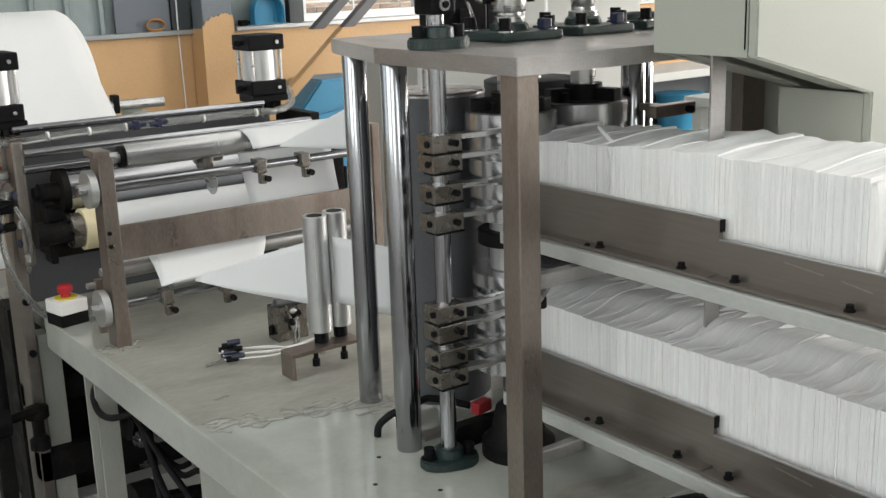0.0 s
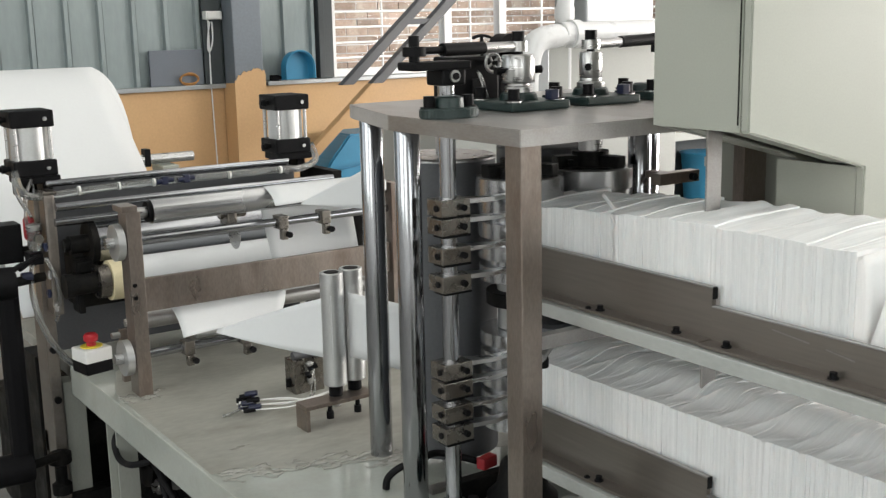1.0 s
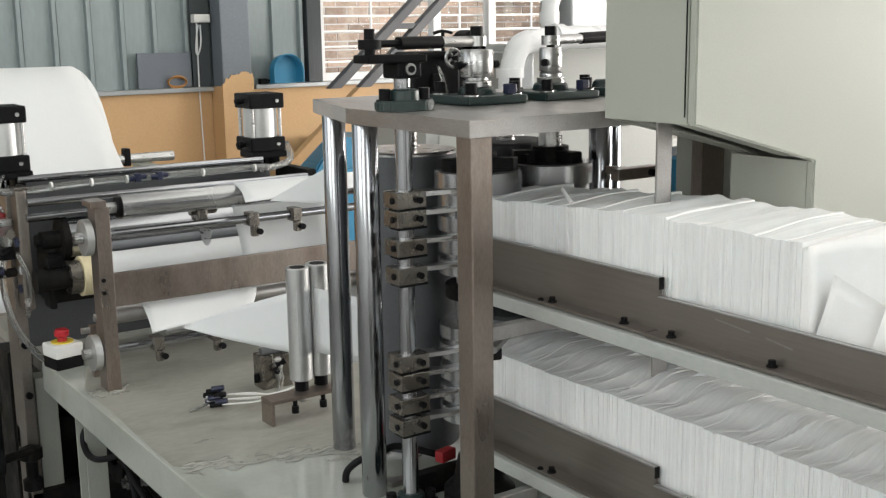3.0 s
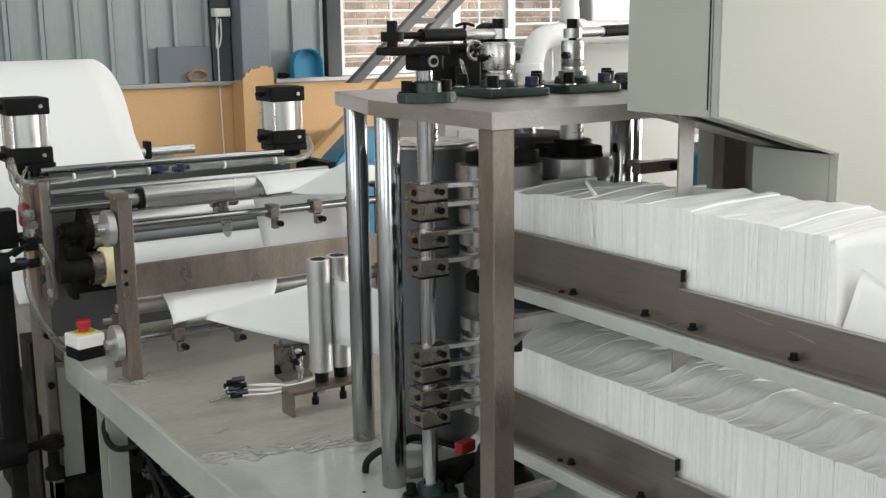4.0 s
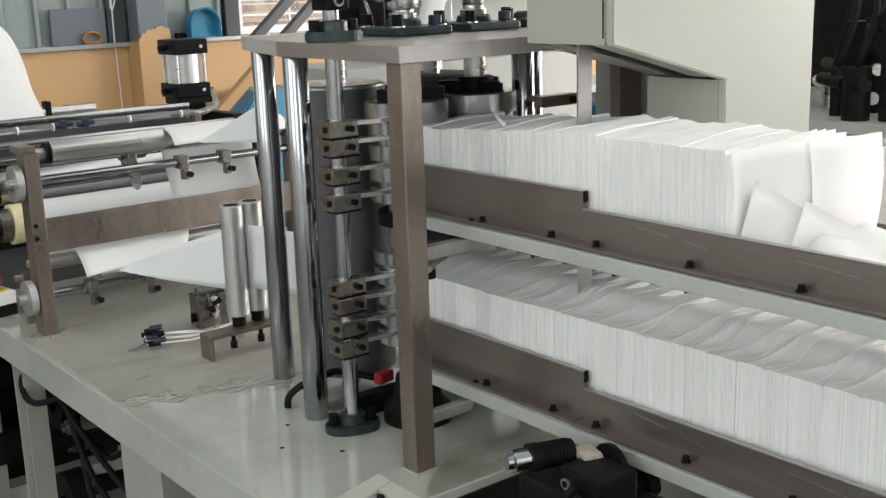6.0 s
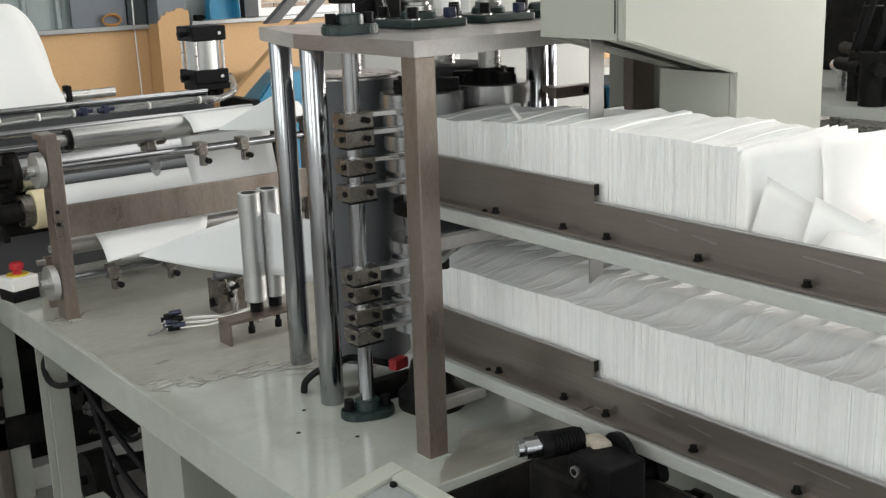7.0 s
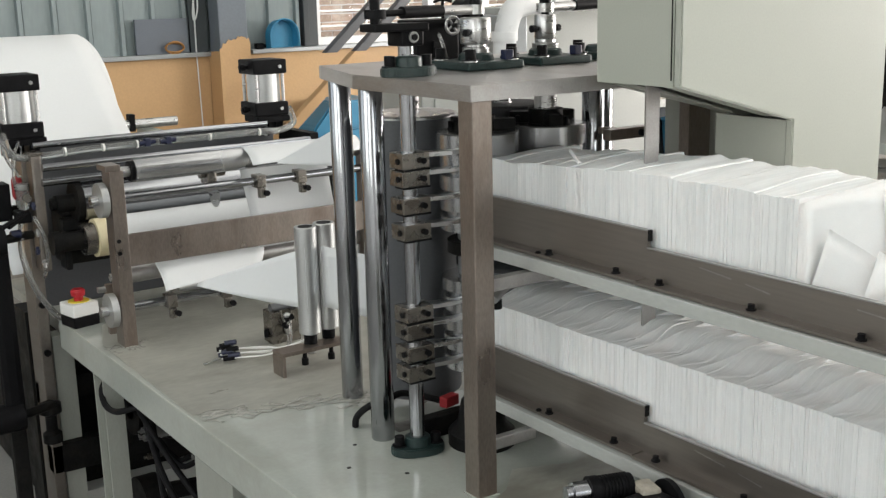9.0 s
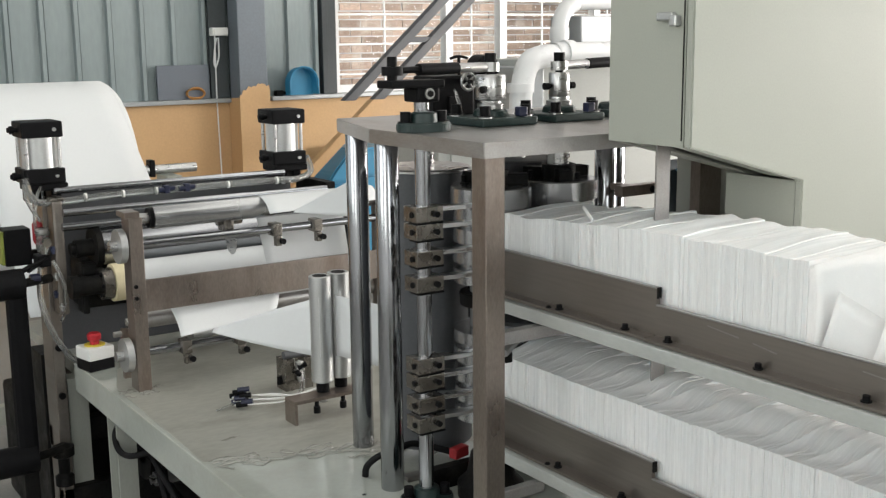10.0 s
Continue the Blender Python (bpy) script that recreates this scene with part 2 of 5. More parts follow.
    def sheet(self, f, nu, nv, thick=0.0006):
        """A thin sheet over the square 0..1 x 0..1; f gives the place of (u, v)."""
        g = [[Vector(f(i / nu, j / nv)) for j in range(nv + 1)] for i in range(nu + 1)]
        top, low = [], []
        for i in range(nu + 1):
            a, b = [], []
            for j in range(nv + 1):
                du = g[min(i + 1, nu)][j] - g[max(i - 1, 0)][j]
                dv = g[i][min(j + 1, nv)] - g[i][max(j - 1, 0)]
                nn = du.cross(dv)
                nn = nn.normalized() * thick / 2 if nn.length > 1e-12 else Vector((0, 0, thick / 2))
                a.append(self.bm.verts.new(g[i][j] + nn))
                b.append(self.bm.verts.new(g[i][j] - nn))
            top.append(a)
            low.append(b)
        for i in range(nu):
            for j in range(nv):
                self.bm.faces.new((top[i][j], top[i + 1][j], top[i + 1][j + 1], top[i][j + 1])).smooth = True
                self.bm.faces.new((low[i][j], low[i][j + 1], low[i + 1][j + 1], low[i + 1][j])).smooth = True
        rim = [(i, 0) for i in range(nu)] + [(nu, j) for j in range(nv)] + [(i, nv) for i in range(nu, 0, -1)] + [(0, j) for j in range(nv, 0, -1)]
        for (i, j), (k, m) in zip(rim, rim[1:] + rim[:1]):
            self.bm.faces.new((top[i][j], low[i][j], low[k][m], top[k][m]))
        return self


def mesh_of(name, shape, mat, at=(0, 0, 0)):
    me = bpy.data.meshes.new(name)
    shape.bm.to_mesh(me)
    shape.bm.free()
    me.transform(Matrix.Translation(-Vector(at)))
    me.materials.append(mat)
    return me


def thing(name, at, label, category, group="", kind=""):
    """An Empty at the base of a thing made of parts."""
    ob = new(name)
    ob.location = at
    ob.empty_display_size = 0.05
    return tagged(ob, label, category, group, kind)


def home(ob):
    while ob.parent:
        ob = ob.parent
    return ob.location


def part(name, shape, mat, parent, label=""):
    ob = new(name, mesh_of(name, shape, mat, home(parent)))
    ob.parent = parent
    return tagged(ob, label)


def single(name, shape, mat, label, category, at=(0, 0, 0), group="", kind=""):
    ob = new(name, mesh_of(name, shape, mat, at))
    ob.location = at
    return tagged(ob, label, category, group, kind)


def setting(name, shape, mat, label=""):
    return tagged(new(name, mesh_of(name, shape, mat)), label, "", "", "structure")


def screw(s, x, y, z, r=0.007, h=0.011):
    """A socket head screw on a washer, standing up from z."""
    s.rod((x, y, z), (x, y, z + 0.002), r * 1.5, 14).rod((x, y, z + 0.002), (x, y, z + 0.002 + h), r, 12)
    return s


# ---- the hall ----
setting("floor", Shape().box(-3.6, -5.6, -0.2, 12, 8.4, 0, 0), CONCRETE, "worn grey concrete hall floor with dark stains")
setting("ceiling", Shape().box(-3.6, -5.6, 4.7, 12, 8.4, 4.8, 0), CEIL)


def wall_with_window(name, along, at, lo, hi, w0, w1, z0, z1, mat, thick=0.2):
    """A wall with one long opening; along: the axis that it runs along."""
    s = Shape()
    for a, b, c, d in ((lo, hi, 0, z0), (lo, hi, z1, 4.7), (lo, w0, z0, z1), (w1, hi, z0, z1)):
        if b - a > 0.01 and d - c > 0.01:
            if along == "x":
                s.box(a, at, c, b, at + thick, d, 0)
            else:
                s.box(at, a, c, at + thick, b, d, 0)
    return setting(name, s, mat)


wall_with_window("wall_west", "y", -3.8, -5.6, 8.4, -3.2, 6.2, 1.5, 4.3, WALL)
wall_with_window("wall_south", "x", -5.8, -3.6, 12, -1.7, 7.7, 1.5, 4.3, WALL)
# the east opening is added too, around the unseen east lamp
wall_with_window("wall_east", "y", 12.0, -5.6, 8.4, -3.8, 3.8, 1.0, 3.2, WALL)
wall_with_window("wall_north", "x", 8.06, -3.6, 12, 4.5, 8.6, 1.3, 3.6, WALL)

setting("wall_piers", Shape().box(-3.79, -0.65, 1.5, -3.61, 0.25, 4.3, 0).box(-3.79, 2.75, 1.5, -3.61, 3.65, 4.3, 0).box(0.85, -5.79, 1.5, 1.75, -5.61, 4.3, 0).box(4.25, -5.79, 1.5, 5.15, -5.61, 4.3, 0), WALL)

# lower orange part of the far wall, sill, and sheet panels above it
setting("wainscot", Shape().box(-3.5, 7.98, 0, 11.9, 8.055, 1.265, 0.004), ORANGE, "orange painted lower wall")
setting("window_sill", Shape().box(-3.5, 7.93, 1.268, 3.6, 8.055, 1.3, 0.004).box(3.9, 7.93, 1.268, 8.7, 8.055, 1.3, 0.004), SILL, "grey aluminium sill")
panel_wall = Shape()
for k in range(33):
    x0 = -3.4 + k * 0.235
    if x0 + 0.235 > 4.41:
        break
    panel_wall.prism([(x0, 8.05, 1.3), (x0 + 0.006, 8.03, 1.3), (x0 + 0.19, 8.03, 1.3), (x0 + 0.2, 8.0, 1.3), (x0 + 0.228, 8.0, 1.3), (x0 + 0.235, 8.05, 1.3)], (0, 0, 3.35))
setting("sheet_wall", panel_wall, PANEL, "blue-grey ribbed metal sheet wall")
# a flat strip, no hollow: the recess is drawn by dark colour alone
setting("wall_recess", Shape().box(3.42, 7.972, 1.302, 3.562, 7.999, 4.69, 0.002), RECESS_SHADE, "dark strip of wall drawn for the shaded recess beside the column")
setting("dark_jamb", Shape().box(4.37, 7.97, 1.302, 4.42, 8.055, 3.6, 0.004).box(4.4205, 7.985, 1.302, 4.5, 8.055, 3.6, 0.004), RECESS_SHADE)

column = thing("column", (3.74, 7.9, 0), "slate-grey steel column with ragged orange paint on its foot", "column", kind="structure")
part("shaft", Shape().box(3.567, 7.78, 0, 3.795, 7.96, 4.69, 0.01), COLUMN, column)
paint = [(3.558, 7.77, 0), (3.805, 7.77, 0)]
rag = [(3.805, 1.36), (3.796, 1.395), (3.775, 1.388), (3.768, 1.402), (3.74, 1.41), (3.722, 1.404), (3.713, 1.412), (3.69, 1.386), (3.677, 1.394), (3.655, 1.383), (3.632, 1.392), (3.61, 1.36), (3.588, 1.366), (3.575, 1.33), (3.558, 1.325)]
part("paint_coat", Shape().prism(paint + [(x, 7.77, z) for x, z in rag], (0, 0.006, 0)).prism([(3.558, 7.776, 0), (3.558, 7.97, 0), (3.558, 7.97, 1.3), (3.558, 7.776, 1.31)], (0.004, 0, 0)), ORANGE, column, "ragged-edged orange paint")

window_1 = thing("window_1", (6.5, 8.06, 1.3), "wide white-framed window with white security bars", "window", kind="structure")
wf = Shape().box(4.5, 8.08, 1.3, 8.6, 8.16, 1.36, 0.004).box(4.5, 8.08, 3.54, 8.6, 8.16, 3.6, 0.004)
for x in (4.5, 5.62, 6.2, 7.3, 8.53):
    wf.box(x, 8.075, 1.36, x + 0.075, 8.165, 3.54, 0.004)
part("window_frame", wf, FRAME, window_1)
for k in range(17):
    z = 1.44 + 0.122 * k
    part("security_bar", Shape().rod((4.52, 8.22, z), (8.58, 8.22, z), 0.009, 8), FRAME, window_1)
for x0, x1 in ((4.575, 5.62), (5.695, 6.2), (6.275, 7.3), (7.375, 8.53)):
    p = part("pane", Shape().box(x0, 8.118, 1.36, x1, 8.123, 3.54, 0), GLASS, window_1)
    p.visible_shadow = False
for x in (5.1, 6.0, 6.8, 7.6):
    part("security_post", Shape().rod((x, 8.235, 1.32), (x, 8.235, 3.58), 0.01, 8), FRAME, window_1)

# brick wall of the next building, seen through the window
setting("ground", Shape().box(-60, 8.45, -0.3, 80, 90, -0.2, 0).box(-60, -60, -0.35, 80, 8.45, -0.3, 0), CONCRETE)
outer = thing("neighbour_wall", (7, 10.2, -0.2), "sunlit pale brick wall of the next building", "wall", kind="structure")
part("core", Shape().box(2, 10.204, -0.2, 13, 10.5, 5.5, 0), WALL, outer)
course = Shape()
rng = random.Random(8)
for j in range(46):
    z = -0.2 + j * 0.085
    for i in range(44):
        x = 2.0 + i * 0.25 + (0.125 if j % 2 else 0)
        d = rng.uniform(0, 0.014)
        course.box(x, 10.2 - d, z, x + 0.238, 10.262, z + 0.072, 0)
tagged(part("brickwork", course, BRICK, outer), kind="stuff")

single("conduit", Shape().rod((3.475, 7.964, 0.3), (3.455, 7.962, 1.3), 0.005, 10).rod((3.455, 7.962, 1.3), (3.46, 7.962, 1.78), 0.006, 10).hose([(3.47, 7.955, 1.75), (3.45, 7.95, 1.66), (3.44, 7.945, 1.56), (3.455, 7.945, 1.54), (3.48, 7.945, 1.62), (3.485, 7.955, 1.75)], 0.006), FRAME, "thin white conduit with a looped cable on the wall", "conduit")
box_sw = thing("switch_box", (3.45, 7.9, 1.76), "small white switch box beside the column", "switch")
part("body", Shape().box(3.42, 7.9, 1.765, 3.545, 7.971, 1.825, 0.006), WHITE, box_sw)
part("lid", Shape().box(3.43, 7.89, 1.772, 3.535, 7.899, 1.818, 0.004), WHITE, box_sw)
single("slate_board", Shape().box(3.0, 7.96, 1.302, 3.4, 7.985, 1.555, 0.003), BOARD, "dark slate-coloured board leaning on the wall sill", "board")
twine = Shape()
for k in range(5):
    twine.hose([(3.28 + 0.07 * math.cos(a / 8 * 6.283 + k), 7.945 + 0.012 * math.sin(a / 8 * 6.283) - 0.003 * k, 1.345 + (0.03 + 0.004 * k) * math.sin(a / 8 * 6.283 + k)) for a in range(9)], 0.004, 6, 3)
single("twine_coil", twine, TWINE, "small coil of orange twine on the sill", "twine")
basin = thing("blue_basin", (4.14, 7.9, 1.3), "blue plastic basin standing on its edge on the sill", "basin")
arch = [(0.118 * math.cos(k * math.pi / 16), 0.12 * math.sin(k * math.pi / 16)) for k in range(17)]
wall_ring = Shape()
for (u0, v0), (u1, v1) in zip([(0.118, -0.09)] + arch, arch + [(-0.118, -0.09)]):
    wall_ring.prism([(4.14 + u0, 7.86, 1.398 + v0), (4.14 + u1, 7.86, 1.398 + v1), (4.14 + u1 * 0.93, 7.86, 1.398 + v1 * 0.95), (4.14 + u0 * 0.93, 7.86, 1.398 + v0 * 0.95)], (-0.012, 0.062, 0))
bmesh.ops.remove_doubles(wall_ring.bm, verts=wall_ring.bm.verts[:], dist=0.0002)
part("side_wall", wall_ring, DRUMBLUE, basin)
part("floor", Shape().prism([(4.128 + u, 7.924, 1.398 + v) for u, v in arch] + [(4.01, 7.924, 1.304), (4.246, 7.924, 1.304)], (0, 0.005, 0)), DRUMBLUE, basin)
part("rim", Shape().hose([(4.262, 7.858, 1.31)] + [(4.14 + u * 1.03, 7.858, 1.398 + v * 1.03) for u, v in arch] + [(4.018, 7.858, 1.31)], 0.007, 8, 2), DRUMBLUE, basin)
single("tap_fitting", Shape().box(3.93, 7.92, 1.302, 3.99, 7.97, 1.345, 0.006).rod((3.99, 7.94, 1.325), (4.05, 7.93, 1.318), 0.014, 10), BLACK, "small black fitting lying on the sill", "fitting")

# diagonal roof brace: grey above, orange below
brace = thing("diagonal_brace", (4.4, 7.3, 0), "pair of sloping steel braces, grey above and orange below", "brace")


def on_brace(z, side):
    return Vector((4.315 + (z - 1.351) * 1.15 + side, 7.3, z))


for side, nm in ((0.0, "brace_bar"), (0.25, "brace_bar")):
    a, b, c = on_brace(0.0, side), on_brace(1.28, side), on_brace(4.6, side)
    up = part(nm, Shape().prism([b + Vector((-0.05, 0, 0)), b + Vector((0.05, 0, 0)), c + Vector((0.05, 0, 0)), c + Vector((-0.05, 0, 0))], (0, 0.07, 0), 0.004), BRACE, brace)
    if side:
        part("painted_foot", Shape().prism([a + Vector((-0.055, -0.003, 0)), a + Vector((0.055, -0.003, 0)), b + Vector((0.055, -0.003, 0)), b + Vector((-0.055, -0.003, 0))], (0, 0.076, 0), 0.004), ORANGE, up, "orange painted")
for z in (1.72, 2.5, 3.3):
    a, b = on_brace(z, 0.0), on_brace(z, 0.25)
    part("tie", Shape().box(a.x, 7.31, z - 0.02, b.x, 7.36, z + 0.02, 0.003), BRACE, brace)

drum = thing("blue_bin", (4.4, 7.6, 0), "large blue plastic bin with a sloping lid", "bin")
part("body", Shape().prism([(4.12, 7.5, 0), (4.75, 7.5, 0), (4.75, 7.5, 0.72), (4.14, 7.5, 0.64)], (0, 0.38, 0), 0.02), DRUMBLUE, drum)
part("lid", Shape().prism([(4.12, 7.48, 0.642), (4.78, 7.48, 0.725), (4.74, 7.48, 0.9), (4.33, 7.48, 0.9), (4.17, 7.48, 0.72)], (0, 0.42, 0), 0.015), DRUMBLUE, drum)

bench = thing("work_bench", (7.7, 7.1, 0), "pale-topped bench with dark open shelves against the orange wall", "bench")
part("worktop", Shape().box(6.9, 6.9, 0.67, 8.7, 7.5, 0.74, 0.006), CABINET, bench)
part("back_shelf", Shape().box(6.95, 7.3, 0.08, 8.65, 7.45, 0.669, 0.004), RECESS_SHADE, bench)
for bx in (6.93, 8.6):
    part("leg", Shape().box(bx, 6.93, 0, bx + 0.07, 7.29, 0.669, 0.004), CABINET, bench)
part("tub", Shape().lathe(7.75, 7.1, [(0.17, 0.0), (0.21, 0.5), (0.225, 0.52), (0.2, 0.525)], 28), DRUMBLUE, bench, "blue plastic tub")

# pipework and cabinet behind the machine
duct = thing("white_pipe", (4.05, 5.0, 0), "thick white plastic suction pipe with an elbow", "pipe")
part("pipe_run", Shape().hose([(6.4, 5.0, 1.64), (4.5, 5.0, 1.64), (4.3, 5.0, 1.635), (4.12, 5.0, 1.6), (4.06, 5.0, 1.46), (4.05, 5.0, 1.3), (4.05, 5.0, 0.9), (4.05, 5.0, 0.02)], 0.066, 18, 6), PVC, duct)
for z in (1.43, 1.1):
    part("collar", Shape().rod((4.05, 5.0, z), (4.05, 5.0, z + 0.05), 0.078, 24), PVC, duct)
part("collar", Shape().rod((4.36, 5.0, 1.64), (4.42, 5.0, 1.64), 0.078, 24), PVC, duct)
riser = thing("suction_riser", (4.56, 5.3, 0), "wide white vertical suction pipe", "pipe")
part("pipe_run", Shape().hose([(4.62, 5.35, 1.2), (4.62, 5.35, 1.6), (4.62, 5.35, 1.75), (4.64, 5.35, 1.86), (4.72, 5.35, 1.93), (4.9, 5.35, 1.95), (6.0, 5.35, 1.95)], 0.052, 18), PVC, riser)
part("collar", Shape().rod((4.62, 5.35, 1.72), (4.62, 5.35, 1.79), 0.06, 28), PVC, riser)
part("hood", Shape().box(4.75, 5.3, 1.68, 5.3, 5.6, 1.86, 0.01), SILL, riser)
cab = thing("fan_cabinet", (4.9, 5.5, 0), "pale grey sheet-metal fan cabinet", "cabinet")
part("body", Shape().box(3.62, 5.2, 0, 5.42, 5.9, 1.2, 0.008), CABINET, cab)
# darker than the housing: the left face's shade is in the fan box's colour
part("fan_box", Shape().box(4.2, 5.25, 1.2005, 4.42, 5.8, 1.56, 0.008), SILL, cab)
part("fan_housing", Shape().box(4.425, 5.3, 1.2005, 5.4, 5.85, 1.6, 0.008), CABINET, cab)
part("door", Shape().box(3.7, 5.185, 0.1, 4.6, 5.199, 1.12, 0.004), CABINET, cab)
part("handle", Shape().box(4.5, 5.16, 0.7, 4.53, 5.184, 0.85, 0.004), BLACK, cab)


# ---- the machine table ----
table = thing("machine_table", (1.6, 2.4, 0), "grey enamelled steel machine table, stained and taped", "machine table")
TZ = 0.735
part("tabletop", Shape().box(1.052, 1.507, 0.64, 2.35, 3.46, TZ, 0.003), TABLE, table)
edge = [(1.06 + 0.085 * k, 2.40 - 0.16 * min(k / 5, 1) + 0.02 * math.sin(k * 2.3) - 0.04 * max(k - 5, 0)) for k in range(15)]
part("grime_film", Shape().prism([(x, y, TZ + 0.0001) for x, y in edge] + [(2.3, 3.45, TZ + 0.0001), (1.3, 3.45, TZ + 0.0001), (1.14, 3.3, TZ + 0.0001), (1.075, 3.1, TZ + 0.0001)], (0, 0, 0.0005)), GRIME, table, "matt brownish film of grime")
# added plate: its dark colour stands for the shade below the table end
part("end_plate", Shape().box(1.13, 1.499, 0.2, 2.3, 1.5065, 0.716, 0.001), DARK, table, "added dark plate in place of the shade below the table end")
part("oil_stain", Shape().prism([(1.29 + 0.09 * k, 1.512 + 0.002 * math.sin(3 * k), TZ + 0.0001) for k in range(6)] + [(1.8, 1.6, TZ + 0.0001), (1.72, 1.66, TZ + 0.0001), (1.6, 1.63, TZ + 0.0001), (1.48, 1.68, TZ + 0.0001), (1.41, 1.61, TZ + 0.0001), (1.36, 1.585, TZ + 0.0001), (1.32, 1.55, TZ + 0.0001)], (0, 0, 0.0005)), GRIME, table, "brown oil stain")
# screw holes drawn as thin discs, their inner darkness put into the colour
for hx, hy in ((1.283, 2.0), (1.293, 1.8), (1.21, 1.9)):
    part("screw_hole", Shape().rod((hx, hy, TZ + 0.0001), (hx, hy, TZ + 0.0006), 0.005, 14), DARK, table)
# the grime colour on the deck also carries the shadows that fall there
part("rear_deck", Shape().box(1.08, 3.47, 0.66, 2.3, 4.25, 0.70, 0.004), GRIME, table)
part("leg", Shape().prism([(1.058, 3.076, 0), (1.115, 3.076, 0), (1.115, 3.164, 0), (1.058, 3.164, 0), (1.058, 3.156, 0), (1.107, 3.156, 0), (1.107, 3.084, 0), (1.058, 3.084, 0)], (0, 0, 0.6395)), LEG, table)
part("cable_loop", Shape().hose([(1.09, 3.12, 0.632), (1.062, 3.105, 0.6), (1.052, 3.06, 0.572), (1.054, 3.0, 0.566), (1.07, 2.94, 0.58), (1.12, 2.9, 0.6)], 0.009), RUBBER, table, "black cable looped under the top")
for x, y0, y1, w in ((1.06, 2.18, 2.40, 0.13), (2.2, 3.02, 3.2, 0.1), (2.2, 2.18, 2.40, 0.1)):
    channel = [(x, y0, 0), (x + w, y0, 0), (x + w, y0 + 0.008, 0), (x + 0.008, y0 + 0.008, 0), (x + 0.008, y1 - 0.008, 0), (x + w, y1 - 0.008, 0), (x + w, y1, 0), (x, y1, 0)]
    part("leg", Shape().prism(channel, (0, 0, 0.6395)), LEG, table)
part("stretcher", Shape().box(1.1, 2.42, 0.12, 1.16, 3.01, 0.2, 0.004), ENAMEL, table)

# post, columns and head plate
post = thing("corner_post", (1.359, 1.626, TZ), "square browned steel post welded to the table", "post")
part("tube", Shape().box(1.336, 1.603, TZ, 1.382, 1.649, 1.5275, 0.003), BROWN, post)
part("weld", Shape().box(1.332, 1.599, TZ, 1.386, 1.653, TZ + 0.003, 0.0014), TABLE, post, "pale filler at the foot")
for cx, cy in ((1.438, 2.272), (1.357, 1.997)):
    col = thing("chrome_column", (cx, cy, TZ), "thick polished chrome column between table and head plate", "column", "chrome columns")
    part("bar", Shape().lathe(cx, cy, [(0.0255, TZ), (0.0265, TZ + 0.002), (0.0265, 1.5255), (0.0255, 1.5275)], 48), CHROME, col)
for cx, cy in ((1.93, 1.93), (1.985, 1.96)):
    col = thing("chrome_column", (cx, cy, TZ), "thick polished chrome column between table and head plate", "column", "chrome columns")
    part("bar", Shape().lathe(cx, cy, [(0.0255, TZ), (0.0265, TZ + 0.002), (0.0265, 1.5255), (0.0255, 1.5275)], 32), CHROME, col)
head = thing("head_plate", (1.6, 1.9, 1.528), "thick ground steel head plate with a chamfered corner", "plate")
part("slab", Shape().prism([(1.316, 1.58, 1.528), (2.06, 1.58, 1.528), (2.06, 2.32, 1.528), (1.412, 2.32, 1.528), (1.398, 2.285, 1.528), (1.316, 2.0, 1.528)], (0, 0, 0.03), 0.0015), PLATE, head)

# ---- folding rollers ----
ROLLERS = ((1.588, 1.93), (1.788, 1.935))


